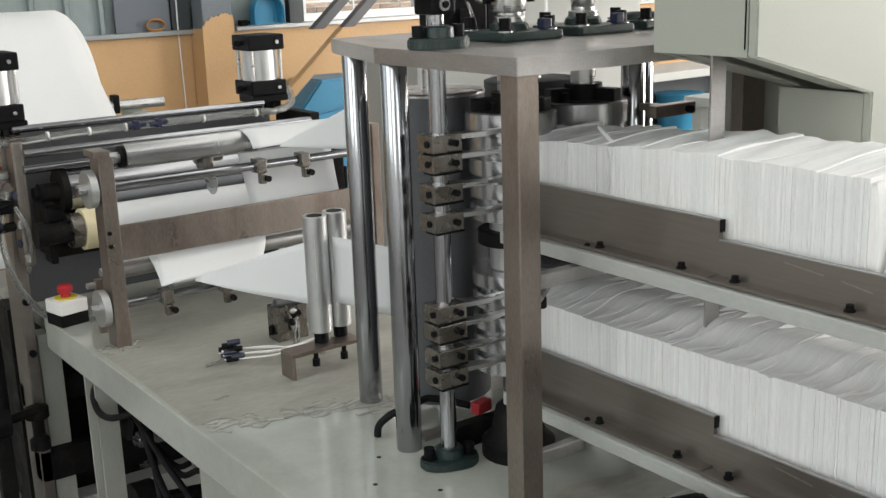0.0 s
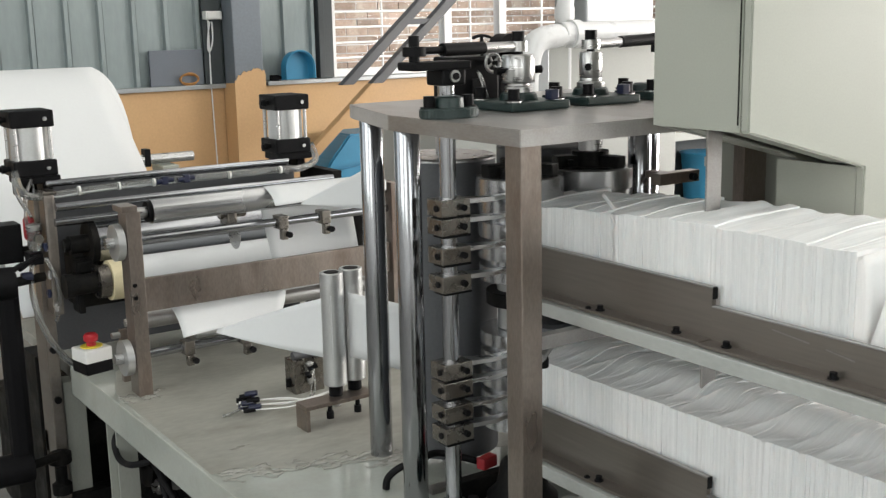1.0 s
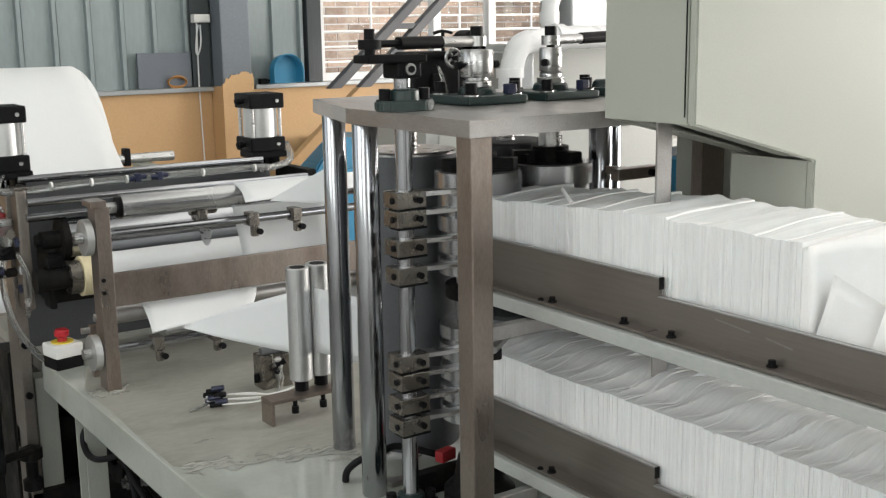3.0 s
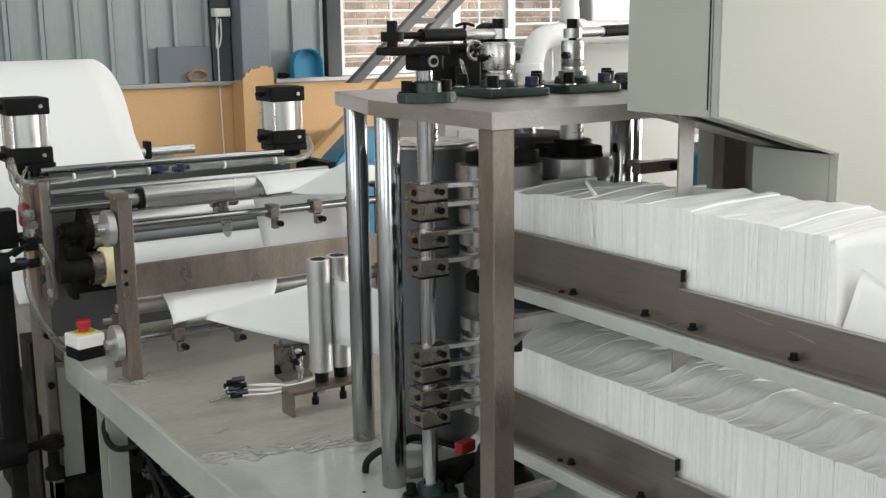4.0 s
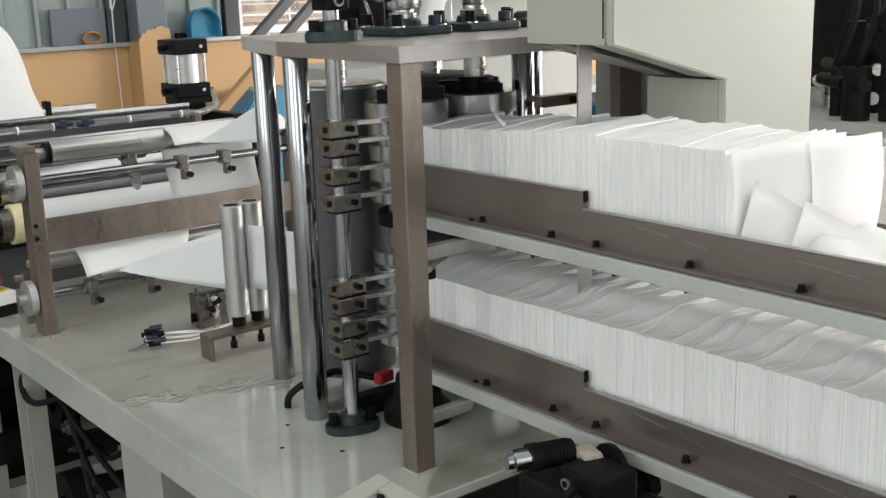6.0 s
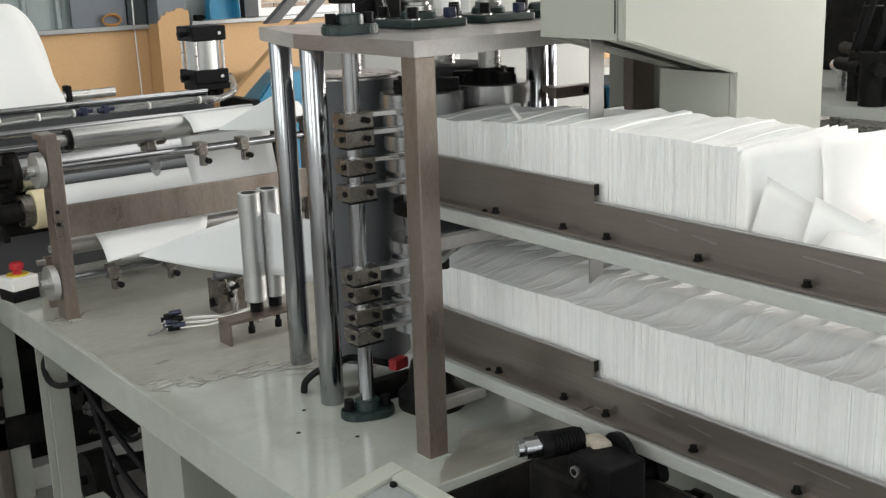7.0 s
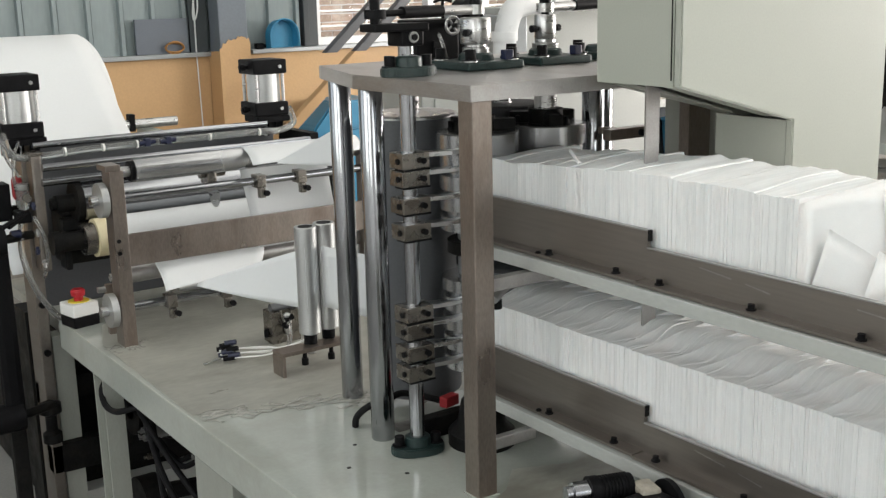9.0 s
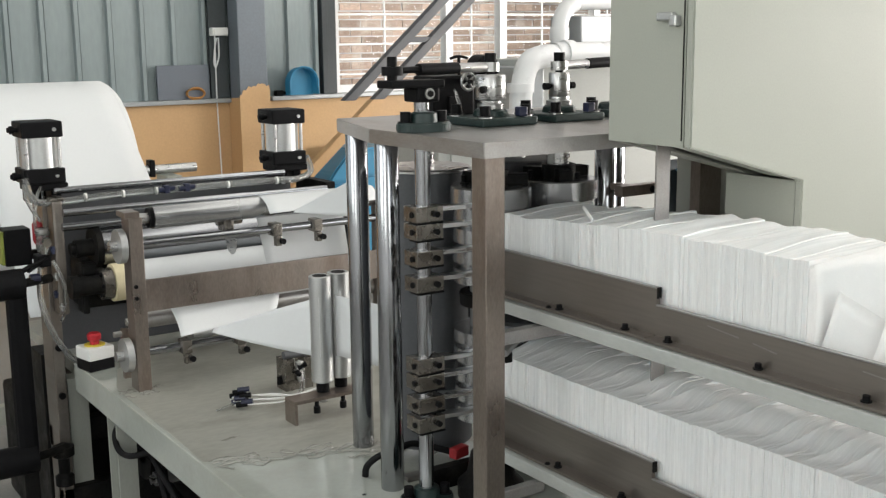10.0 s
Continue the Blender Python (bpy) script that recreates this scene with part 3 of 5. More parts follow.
def fold_roller(cx, cy, wide):
    r = thing("folding_roller", (cx, cy, 0.76), "upright steel folding roller with grooves and a collar on top", "roller", "folding rollers")
    part("shaft", Shape().rod((cx, cy, 0.76), (cx, cy, 1.60), 0.026, 24), STEEL, r)
    for z0, z1 in ((0.885, 1.095), (1.205, 1.375)):
        prof, z = [(0.06, z0)], z0
        while z < z1 - 0.03:
            prof += [(0.086, z + 0.001), (0.086, z + 0.032), (0.07, z + 0.033), (0.07, z + 0.045)]
            z += 0.046
        prof += [(0.086, z), (0.086, z1), (0.06, z1 + 0.002)]
        part("grooved_body", Shape().lathe(cx, cy, prof, 48), ROLLSTEEL, r)
    part("top_disc", Shape().lathe(cx, cy, [(0.09, 1.377), (0.092, 1.378), (0.092, 1.42), (0.088, 1.423)], 48), ROLLSTEEL, r)
    part("neck", Shape().lathe(cx, cy, [(0.045, 1.097), (0.048, 1.1), (0.048, 1.2), (0.045, 1.203)], 32), ALU, r)
    part("neck_slot", Shape().box(cx - 0.014, cy - 0.052, 1.115, cx + 0.014, cy + 0.052, 1.19, 0.002), BLACK, r)
    part("bottom_disc", Shape().lathe(cx, cy, [(0.07, 1.15), (0.072, 1.152), (0.072, 1.178), (0.07, 1.18)], 40), DARK, r)
    h = Shape()
    for k in range(3):
        a = k * 2.0944
        h.box(cx + 0.055 * math.cos(a) - 0.028, cy + 0.055 * math.sin(a) - 0.016, 1.4235, cx + 0.055 * math.cos(a) + 0.028, cy + 0.055 * math.sin(a) + 0.016, 1.448, 0.002, math.degrees(a))
    h.rod((cx, cy, 1.4235), (cx, cy, 1.456), 0.04, 24)
    hub = part("hub", h, DARK, r, "dark oily clamping hub")
    for k in range(3):
        a = k * 2.0944 + 0.5
        part("screw", screw(Shape(), cx + 0.066 * math.cos(a), cy + 0.066 * math.sin(a), 1.4235, 0.006, 0.016), BLACK, hub)
    c = part("collar", Shape().lathe(cx, cy, [(0.026, 1.585), (0.03, 1.587), (0.03, 1.603), (0.024, 1.605), (0.024, 1.61), (wide - 0.001, 1.612), (wide, 1.614), (wide, 1.664), (wide - 0.002, 1.667)], 36), STEEL, r)
    for sgn in (1, -1):
        part("clamp_screw", Shape().rod((cx + sgn * (wide - 0.003), cy, 1.636), (cx + sgn * (wide + 0.009), cy, 1.636), 0.005, 10).rod((cx + sgn * (wide + 0.009), cy, 1.636), (cx + sgn * (wide + 0.021), cy, 1.636), 0.008, 14), BLACK, c)
    return r


rollers = [fold_roller(*p, wide) for p, wide in zip(ROLLERS, (0.034, 0.0245))]


def flange(cx, cy, w, d, z, name, label, screws):
    fl = thing(name, (cx, cy, z), label, "bearing", "bearing flanges")
    part("base", Shape().box(cx - w / 2, cy - d / 2, z, cx + w / 2, cy + d / 2, z + 0.018, 0.005), GREEN, fl)
    part("boss", Shape().lathe(cx, cy, [(0.04, z + 0.018), (0.037, z + 0.03), (0.032, z + 0.034)], 32), GREEN, fl)
    for dx, dy in screws:
        part("washer", Shape().rod((cx + dx, cy + dy, z + 0.018), (cx + dx, cy + dy, z + 0.021), 0.0155, 18), STEEL, fl)
        part("screw", screw(Shape(), cx + dx, cy + dy, z + 0.021, 0.012, 0.021), BLACK, fl)
    return fl


PZ = 1.5585
for cx, cy in ROLLERS:
    f = flange(cx, cy, 0.15, 0.15, PZ, "square_bearing_flange", "dark green cast bearing flange with black screws", [(-0.055, -0.055), (0.055, -0.055), (-0.055, 0.055), (0.055, 0.055)])
    part("grease_cap", Shape().box(cx + 0.028, cy - 0.07, PZ + 0.019, cx + 0.05, cy - 0.05, PZ + 0.04, 0.003), BLUE, f, "blue grease cap")
f = flange(1.965, 1.94, 0.1, 0.12, PZ, "square_bearing_flange", "dark green cast bearing flange with black screws", [(-0.035, -0.045), (0.035, -0.045), (-0.035, 0.045)])

# ---- picker shaft with clamps ----
SX, SY = 1.374, 1.88
picker = thing("picker_shaft", (SX, SY, TZ), "upright chrome shaft carrying eight clamped picker arms", "shaft")
part("shaft", Shape().rod((SX, SY, TZ + 0.02), (SX, SY, 1.645), 0.0165, 32), CHROME, picker)
for zc in (1.385, 1.348, 1.291, 1.235, 1.057, 1.019, 0.969, 0.925):
    cl = part("clamp", Shape().box(SX - 0.033, SY - 0.026, zc - 0.0165, SX + 0.034, SY + 0.026, zc + 0.0165, 0.002), CLAMP, picker)
    part("slit", Shape().box(SX - 0.03, SY - 0.0268, zc - 0.0205, SX + 0.034, SY + 0.01, zc - 0.017, 0.0), BLACK, cl)
    part("screw", Shape().rod((SX + 0.014, SY - 0.0262, zc), (SX + 0.014, SY - 0.036, zc), 0.0065, 12), BLACK, cl)
    part("screw", Shape().rod((SX - 0.0332, SY - 0.01, zc), (SX - 0.037, SY - 0.01, zc), 0.0065, 12), BLACK, cl)
    part("arm", Shape().prism([(SX + 0.034, SY - 0.02, zc + 0.004), (SX + 0.09, SY - 0.028, zc + 0.004), (SX + 0.15, SY - 0.015, zc + 0.004), (SX + 0.15, SY - 0.005, zc + 0.004), (SX + 0.09, SY - 0.006, zc + 0.004), (SX + 0.034, SY + 0.02, zc + 0.004)], (0, 0, 0.009), 0.0008), STEEL, cl)


def oval_flange(cx, cy, z, turn):
    fl = thing("oval_bearing_flange", (cx, cy, z), "dark green oval cast bearing with two black screws", "bearing", "bearing flanges")
    c, s_ = math.cos(turn), math.sin(turn)
    out = []
    for k in range(28):
        a = 6.283185 * k / 28
        u, v = 0.06 * math.copysign(abs(math.cos(a)) ** 0.8, math.cos(a)), 0.037 * math.sin(a)
        out.append((cx + u * c - v * s_, cy + u * s_ + v * c, z))
    part("base", Shape().prism(out, (0, 0, 0.02), 0.003), GREEN, fl)
    part("boss", Shape().lathe(cx, cy, [(0.029, z + 0.02), (0.028, z + 0.038), (0.02, z + 0.041)], 28), GREEN, fl)
    for q in (1, -1):
        part("screw", screw(Shape(), cx + q * 0.041 * c, cy + q * 0.041 * s_, z + 0.02, 0.011, 0.02), BLACK, fl)
    return fl


oval_flange(SX, SY, TZ, -0.35)
oval_flange(SX - 0.008, SY - 0.02, PZ, -0.15)

lever = thing("lever_linkage", (SX, SY, 1.6), "black lever and adjustable rod driving the picker shaft", "linkage")
part("lever", Shape().box(SX - 0.09, SY - 0.03, 1.648, SX + 0.04, SY + 0.03, 1.664, 0.004).box(SX - 0.026, SY - 0.026, 1.618, SX + 0.03, SY + 0.03, 1.65, 0.006), BLACK, lever)
part("pinch_screw", Shape().rod((SX + 0.002, SY - 0.026, 1.636), (SX + 0.002, SY - 0.03, 1.636), 0.0115, 18), STEEL, lever)
part("screw_socket", Shape().rod((SX + 0.002, SY - 0.03, 1.636), (SX + 0.002, SY - 0.034, 1.636), 0.007, 6), BLACK, lever)
part("rod_end", Shape().rod((SX - 0.07, SY, 1.674), (SX - 0.07, SY, 1.692), 0.022, 20), BLACK, lever)
part("pin", Shape().rod((SX - 0.07, SY, 1.664), (SX - 0.07, SY, 1.712), 0.0105, 16), BLACK, lever)
e = Vector((ROLLERS[0][0], ROLLERS[0][1], 1.684))
s0 = Vector((SX - 0.07, SY, 1.684))
part("link_rod", Shape().rod(s0.lerp(e, 0.08), s0.lerp(e, 0.25), 0.007, 12).rod(s0.lerp(e, 0.25), s0.lerp(e, 0.64), 0.0125, 16), BLACK, lever)
part("rod_sleeve", Shape().rod(s0.lerp(e, 0.64), s0.lerp(e, 0.97), 0.0105, 16).rod(e - Vector((0, 0, 0.01)), e + Vector((0, 0, 0.01)), 0.02, 20), STEEL, lever, "bright steel sleeve")
part("pin", Shape().rod(e - Vector((0, 0, 0.016)), e + Vector((0, 0, 0.016)), 0.009, 14).rod(e + Vector((0, 0, 0.01)), e + Vector((0, 0, 0.03)), 0.013, 14), BLACK, lever)
link2 = thing("crank_link", (*ROLLERS[1], 1.667), "bright and black steel link rod on the second collar", "linkage")
e2 = Vector((*ROLLERS[1], 1.682))
far = Vector((2.02, 1.96, 1.688))
part("rod_sleeve", Shape().rod(e2 - Vector((0, 0, 0.01)), e2 + Vector((0, 0, 0.01)), 0.02, 20).rod(e2, e2.lerp(far, 0.4), 0.0105, 16), STEEL, link2)
part("link_rod", Shape().rod(e2.lerp(far, 0.4), e2.lerp(far, 0.95), 0.0125, 16), BLACK, link2)
part("pin", Shape().rod(e2 - Vector((0, 0, 0.016)), e2 + Vector((0, 0, 0.016)), 0.009, 14).rod(e2 + Vector((0, 0, 0.01)), e2 + Vector((0, 0, 0.03)), 0.013, 14), BLACK, link2)
part("rod_end", Shape().rod(far - Vector((0, 0, 0.03)), far + Vector((0, 0, 0.012)), 0.022, 18).rod(far, far + Vector((0, 0, 0.035)), 0.012, 14), BLACK, link2)
valve = thing("valve_block", (1.67, 2.12, PZ), "black valve block with a small handwheel behind the linkage", "valve")
part("body", Shape().box(1.525, 2.07, PZ, 1.645, 2.15, 1.662, 0.006), BLACK, valve)
part("window", Shape().box(1.57, 2.0665, 1.585, 1.605, 2.0695, 1.615, 0.002), RUBBER, valve)
part("dome", Shape().rod((1.745, 2.155, 1.672), (1.745, 2.2, 1.672), 0.034, 28).box(1.711, 2.155, PZ, 1.779, 2.2, 1.672, 0.003), BLACK, valve)
wheel = part("handwheel", Shape().hose([(1.606 + 0.019 * math.cos(k * 0.5236), 2.04, 1.648 + 0.019 * math.sin(k * 0.5236)) for k in range(13)], 0.0035, 8, 2), STEEL, valve, "small bright open handwheel")
for k in range(2):
    c, d = 0.018 * math.cos(0.6 + 1.5708 * k), 0.018 * math.sin(0.6 + 1.5708 * k)
    part("spoke", Shape().rod((1.606 - c, 2.04, 1.648 - d), (1.606 + c, 2.04, 1.648 + d), 0.0028, 8), STEEL, wheel)
part("wheel_stem", Shape().rod((1.606, 2.03, 1.648), (1.606, 2.069, 1.648), 0.005, 10), BLACK, valve)
part("top_handle", Shape().rod((1.614, 2.09, 1.662), (1.614, 2.09, 1.702), 0.004, 10).hose([(1.59, 2.09, 1.7), (1.614, 2.09, 1.705), (1.638, 2.09, 1.7)], 0.0035, 8, 3), BLACK, valve)
part("lead", Shape().hose([(1.56, 2.03, 1.63), (1.545, 2.0, 1.62), (1.55, 1.99, 1.585), (1.56, 2.01, PZ + 0.005)], 0.004, 8), HOSE, valve)

big = thing("feed_drum", (1.545, 2.13, 0.76), "tall dull grey metal feed drum", "drum")
part("barrel", Shape().lathe(1.545, 2.135, [(0.105, 0.78), (0.108, 0.783), (0.108, 1.447), (0.1, 1.45)], 56), DULL, big)
part("rim", Shape().lathe(1.545, 2.135, [(0.1085, 1.4425), (0.1095, 1.4435), (0.1095, 1.4475), (0.104, 1.4505)], 56), STEEL, big, "bright worn rim")
part("axle", Shape().rod((1.545, 2.135, TZ), (1.545, 2.135, 1.5275), 0.022, 20), STEEL, big)
big2 = thing("feed_drum", (1.83, 2.15, 0.76), "tall dull grey metal feed drum", "drum")
part("barrel", Shape().lathe(1.83, 2.15, [(0.105, 0.78), (0.108, 0.783), (0.108, 1.447), (0.1, 1.45)], 48), DULL, big2)
part("axle", Shape().rod((1.83, 2.15, TZ), (1.83, 2.15, 1.5275), 0.022, 20), STEEL, big2)


# ---- delivery conveyor ----
conveyor = thing("delivery_conveyor", (1.65, 0.6, 0), "two-level delivery trough of steel angle rails on grey shelves", "conveyor")
for z0 in (0.876, 1.208):
    sh = part("shelf", Shape().box(1.482, -1.2, z0 - 0.028, 1.56, 1.84, z0 - 0.002, 0.002).box(1.735, -1.2, z0 - 0.028, 1.80, 1.84, z0 - 0.002, 0.002), SHELF, conveyor)
    r1 = part("front_rail", Shape().prism([(1.494, 1.337, z0), (1.533, 1.337, z0), (1.533, 1.337, z0 + 0.092), (1.525, 1.337, z0 + 0.092), (1.525, 1.337, z0 + 0.006), (1.494, 1.337, z0 + 0.006)], (0, 0.503, 0), 0.0012), RAIL, conveyor)
    r2 = part("front_rail", Shape().prism([(1.49, -1.2, z0), (1.528, -1.2, z0), (1.528, -1.2, z0 + 0.062), (1.52, -1.2, z0 + 0.062), (1.52, -1.2, z0 + 0.006), (1.49, -1.2, z0 + 0.006)], (0, 2.535, 0), 0.0012), RAIL, conveyor)
    # lips on the rail tops are paler steel, with the light on them put into the colour
    part("worn_edge", Shape().box(1.524, 1.338, z0 + 0.0915, 1.534, 1.839, z0 + 0.0945, 0.001), PLATE, r1, "rail lip in paler steel for its lit top")
    part("end_stop", Shape().box(1.5235, 1.3335, z0 + 0.074, 1.533, 1.3368, z0 + 0.0945, 0.0005), DARK, r1)
    part("worn_edge", Shape().box(1.519, -1.199, z0 + 0.0615, 1.529, 1.334, z0 + 0.0645, 0.001), PLATE, r2, "rail lip in paler steel for its lit top")
    for sy, sz, sl in ((1.21, 0.052, 0.07), (1.11, 0.043, 0.05), (0.9, 0.047, 0.1), (0.73, 0.03, 0.06), (0.55, 0.05, 0.09)):
        part("scratch", Shape().prism([(1.5197, sy, z0 + sz), (1.5197, sy - sl, z0 + sz - 0.006), (1.5197, sy - sl, z0 + sz - 0.009), (1.5197, sy, z0 + sz - 0.002)], (0.0005, 0, 0)), WORN, r2, "bright scratch")
    part("back_rail", Shape().box(1.768, -1.2, z0, 1.774, 1.84, z0 + 0.06, 0.001), RAIL, conveyor)
    for y, rr in ((1.59, r1), (1.4, r1), (1.29, r2), (1.086, r2), (0.882, r2), (0.68, r2), (0.3, r2)):
        part("bolt", screw(Shape(), 1.507, y, z0 + 0.006, 0.0058, 0.008), BLACK, rr)
    part("bolt", screw(Shape(), 1.5, 1.615, z0 + 0.006, 0.004, 0.002), BLACK, r1)
    k = Shape()
    for y in [1.8 - 0.055 * i for i in range(50)]:
        k.box(1.776, y - 0.03, z0 + 0.012, 1.79, y, z0 + 0.03, 0.001)
    tagged(part("drive_chain", k, DARK, conveyor, "dark chain along the back"), kind="stuff")
for y in (0.2, -1.0):
    part("leg", Shape().box(1.56, y, 0, 1.6, y + 0.04, 0.845, 0.003), SHELF, conveyor)
    part("leg", Shape().box(1.72, y, 0, 1.76, y + 0.04, 1.177, 0.003), SHELF, conveyor)
part("support_bar", Shape().box(1.383, 1.622, 0.82, 1.50, 1.64, 0.845, 0.003), PLATE, conveyor)
part("support_bar", Shape().box(1.383, 1.622, 1.15, 1.55, 1.645, 1.177, 0.003), PLATE, conveyor)

# dark strip added where the space behind the napkins lies in shadow
part("chain_guard", Shape().box(1.802, 1.08, 0.96, 1.81, 1.7, 1.066, 0.001), DARK, conveyor, "dark strip added for the shade behind the napkin row")
part("guide_disc", Shape().lathe(1.565, 1.79, [(0.04, 1.128), (0.062, 1.132), (0.062, 1.142), (0.05, 1.147)], 40), DULL, conveyor)
part("bracket_arm", Shape().prism([(1.384, 1.645, 1.118), (1.40, 1.66, 1.118), (1.53, 1.76, 1.118), (1.545, 1.745, 1.118), (1.42, 1.645, 1.118)], (0, 0, 0.014), 0.002), PLATE, conveyor)
part("pivot", Shape().rod((1.435, 1.672, 1.1), (1.435, 1.672, 1.118), 0.014, 20), DARK, conveyor)
part("pivot_screw", Shape().rod((1.49, 1.72, 1.132), (1.49, 1.72, 1.145), 0.008, 12), BLACK, conveyor)
blade = thing("separator_blade", (1.65, 1.457, 1.56), "long flat steel separator blade hanging into the stacks", "blade")
part("strip", Shape().box(1.632, 1.4545, 0.9, 1.668, 1.4595, 1.56, 0.001), PLATE, blade)
blade2 = thing("guide_strip", (2.03, 1.70, 0.9), "broad browned steel upright behind the stacks", "post")
part("strip", Shape().box(2.0, 1.69, TZ, 2.07, 1.72, 1.527, 0.002), BROWN, blade2)
stop = thing("back_guide", (1.93, 1.82, 1.385), "browned steel guide block with black screws", "guide")
part("block", Shape().box(1.87, 1.805, 1.383, 1.99, 1.832, 1.408, 0.002), BROWN, stop)
part("screw", Shape().rod((1.965, 1.805, 1.395), (1.965, 1.793, 1.395), 0.008, 12), BLACK, stop)
part("stem", Shape().box(1.92, 1.8325, 1.387, 1.945, 1.902, 1.403, 0.002), BROWN, stop)


def napkin_row(label, y_from, y_to, z0, top, seed, setback, step, x0=1.5425, x1=1.757):
    """Folded sheets pressed side by side, each a thin slab of its own with a rounded front fold; top(x, y) is the height."""
    rnd = random.Random(seed)
    row = thing("napkin_row", (1.65, 1.0, z0), label, "napkins", "napkin rows")
    y, nx, at = y_from, 26, Vector((1.65, 1.0, z0))
    n = nx + 3
    while y > y_to:
        size = rnd.uniform(0.036, 0.07)
        gx, gz, gw = rnd.uniform(-0.0016, 0.0016), rnd.uniform(-0.001, 0.001), rnd.uniform(-0.012, 0.006)
        verts, faces, end, y_start = [], [], max(y - size, y_to - 0.001), y
        while y > end:
            t = 0.0021 * rnd.uniform(0.45, 2.1)
            g = (y_start - y) / size
            jx = gx + rnd.uniform(-0.0003, 0.0003) + (0.0012 if rnd.random() < 0.07 else 0) + setback(y)
            jz = gz + rnd.uniform(-0.00012, 0.00012) + step * (g - 0.4)
            deep = rnd.choice((0.0001, 0.0002, 0.0002, 0.0003, 0.0005, 0.0011))
            gap = 0.0 if rnd.random() < 0.8 else 0.0003
            bow = 0.004
            first = len(verts)
            for w, cut in ((0.0, deep), (0.22, 0.0), (0.7, 0.0), (0.995, deep)):
                yy = y - t * w
                a, b = x0 + jx + cut, x1 + gw * (1.2 - g)
                verts.append(Vector((a, yy, z0)) - at)
                for i in range(nx + 1):
                    u = i / nx
                    x = a + (b - a) * u
                    verts.append(Vector((x, yy + bow * math.sin(3.14159 * u), top(x, yy) + jz - cut * 0.12)) - at)
                verts.append(Vector((b, yy, z0)) - at)
            for r in range(3):
                o = first + r * n
                faces += [(o + i, o + n + i, o + n + i + 1, o + i + 1) for i in range(n - 1)] + [(o + n - 1, o + 2 * n - 1, o + n, o)]
            faces += [tuple(range(first, first + n)), tuple(range(first + 3 * n, first + 4 * n))[::-1]]
            y -= t + gap
        me = bpy.data.meshes.new("napkin_wad")
        me.from_pydata(verts, [], faces)
        me.materials.append(TISSUE)
        ob = new("napkin_wad", me)
        ob.parent = row
        tagged(ob, kind="stuff")
        y -= 0.0001
    return row


def smooth(a, b, v):
    w = min(max((v - a) / (b - a), 0.0), 1.0)
    return w * w * (3 - 2 * w)


def low_top(x, y):
    """A flat back half; in front of it each counted lot of sheets sinks to a hollow with a crease, between narrow ridges."""
    u = min(max((x - 1.542) / 0.215, 0), 1)
    s = y / 0.068 + 0.4 * smooth(-0.1, 0.5, u) + 0.25 * math.sin(y * 17) + 0.12 * math.sin(y * 43)
    lot = math.floor(s)
    saw = s - lot
    odd = math.sin(lot * 12.9898) * 43758.5453
    odd -= math.floor(odd)
    grown = 0.35 + 0.65 * smooth(1.75, 1.35, y)
    sunk = math.sin(3.14159 * saw) ** 0.5 * grown * (0.8 + 0.3 * odd)
    lip = 0.46 + 0.06 * odd
    ridge = smooth(-0.05, 0.55, u)
    hollow = smooth(lip - 0.24, lip + 0.1, u) - 0.14 * math.exp(-((u - lip + 0.2) / 0.15) ** 2)
    rise = ridge + (hollow - ridge) * min(sunk, 1.0)
    crease = 0.0032 * math.exp(-((saw - 0.5) / 0.03) ** 2) * (1 - smooth(0.3, 0.42, u)) * grown
    back = 0.011 * (saw - 0.4) * smooth(0.62, 0.9, u)
    return 1.058 + 0.008 * smooth(1.7, 1.0, y) + 0.0245 * rise - crease - back + 0.0012 * math.sin(y * 33 + 4 * u) * u


def high_top(x, y):
    u = (x - 1.542) / 0.215
    near = 1.374 + 0.024 * min(max((1.8 - y) / 0.35, 0), 1)
    ripple = 0.0034 * math.sin(y * 52 + 2.2 * math.sin(2.4 * u) + 2 * math.sin(y * 13)) + 0.002 * math.sin(y * 121 - 3 * u)
    return near + 0.008 * u + ripple * (0.3 + 0.7 * math.sin(2.6 * min(u, 1)))


low_stack = napkin_row("long row of white folded paper napkins with wavy tops", 1.90, -0.9, 0.8765, low_top, 3, lambda y: 0.0, 0.0008)
high_stack = napkin_row("row of white folded paper napkins, its end loosened", 1.90, 1.09, 1.2085, high_top, 5, lambda y: 0.006 if y > 1.604 else 0.0, 0.0016)


def napkin(f, label, nu=14, nv=10):
    return single("loose_napkin", Shape().sheet(f, nu, nv, 0.0009), TISSUE, label, "napkin", (1.65, 1.0, 1.215), "loose napkins")


def fanned(k):
    """A sheet at the row's end, turned the more the further it has fallen; k from 0 to 1."""
    def f(u, v):
        y = 1.09 - 0.005 * k - (0.108 * k) * u ** 1.25 - 0.01 * k * math.sin(3.14 * v) * (1 - u)
        return (1.545 + 0.213 * u + 0.004 * math.sin(9 * v + 5 * k) * k * u, y + 0.006 * math.sin(6 * u + 4 * k) * v * k, 1.2135 + (0.176 + 0.022 * u + 0.006 * math.sin(5 * u + 7 * k) * k) * v)
    return f


def tent(ridge, back, near, far):
    """A sheet folded over a slanting ridge."""
    r0, r1, a, b, c, d = (Vector(p) for p in (*ridge, *near, *far))

    def f(u, v):
        top = r0.lerp(r1, u)
        low = a.lerp(b, u) if v < 0.5 else c.lerp(d, u)
        w = abs(v - 0.5) * 2
        return top.lerp(low, w) + Vector((0, 0, -back * math.sin(3.14 * w)))
    return f


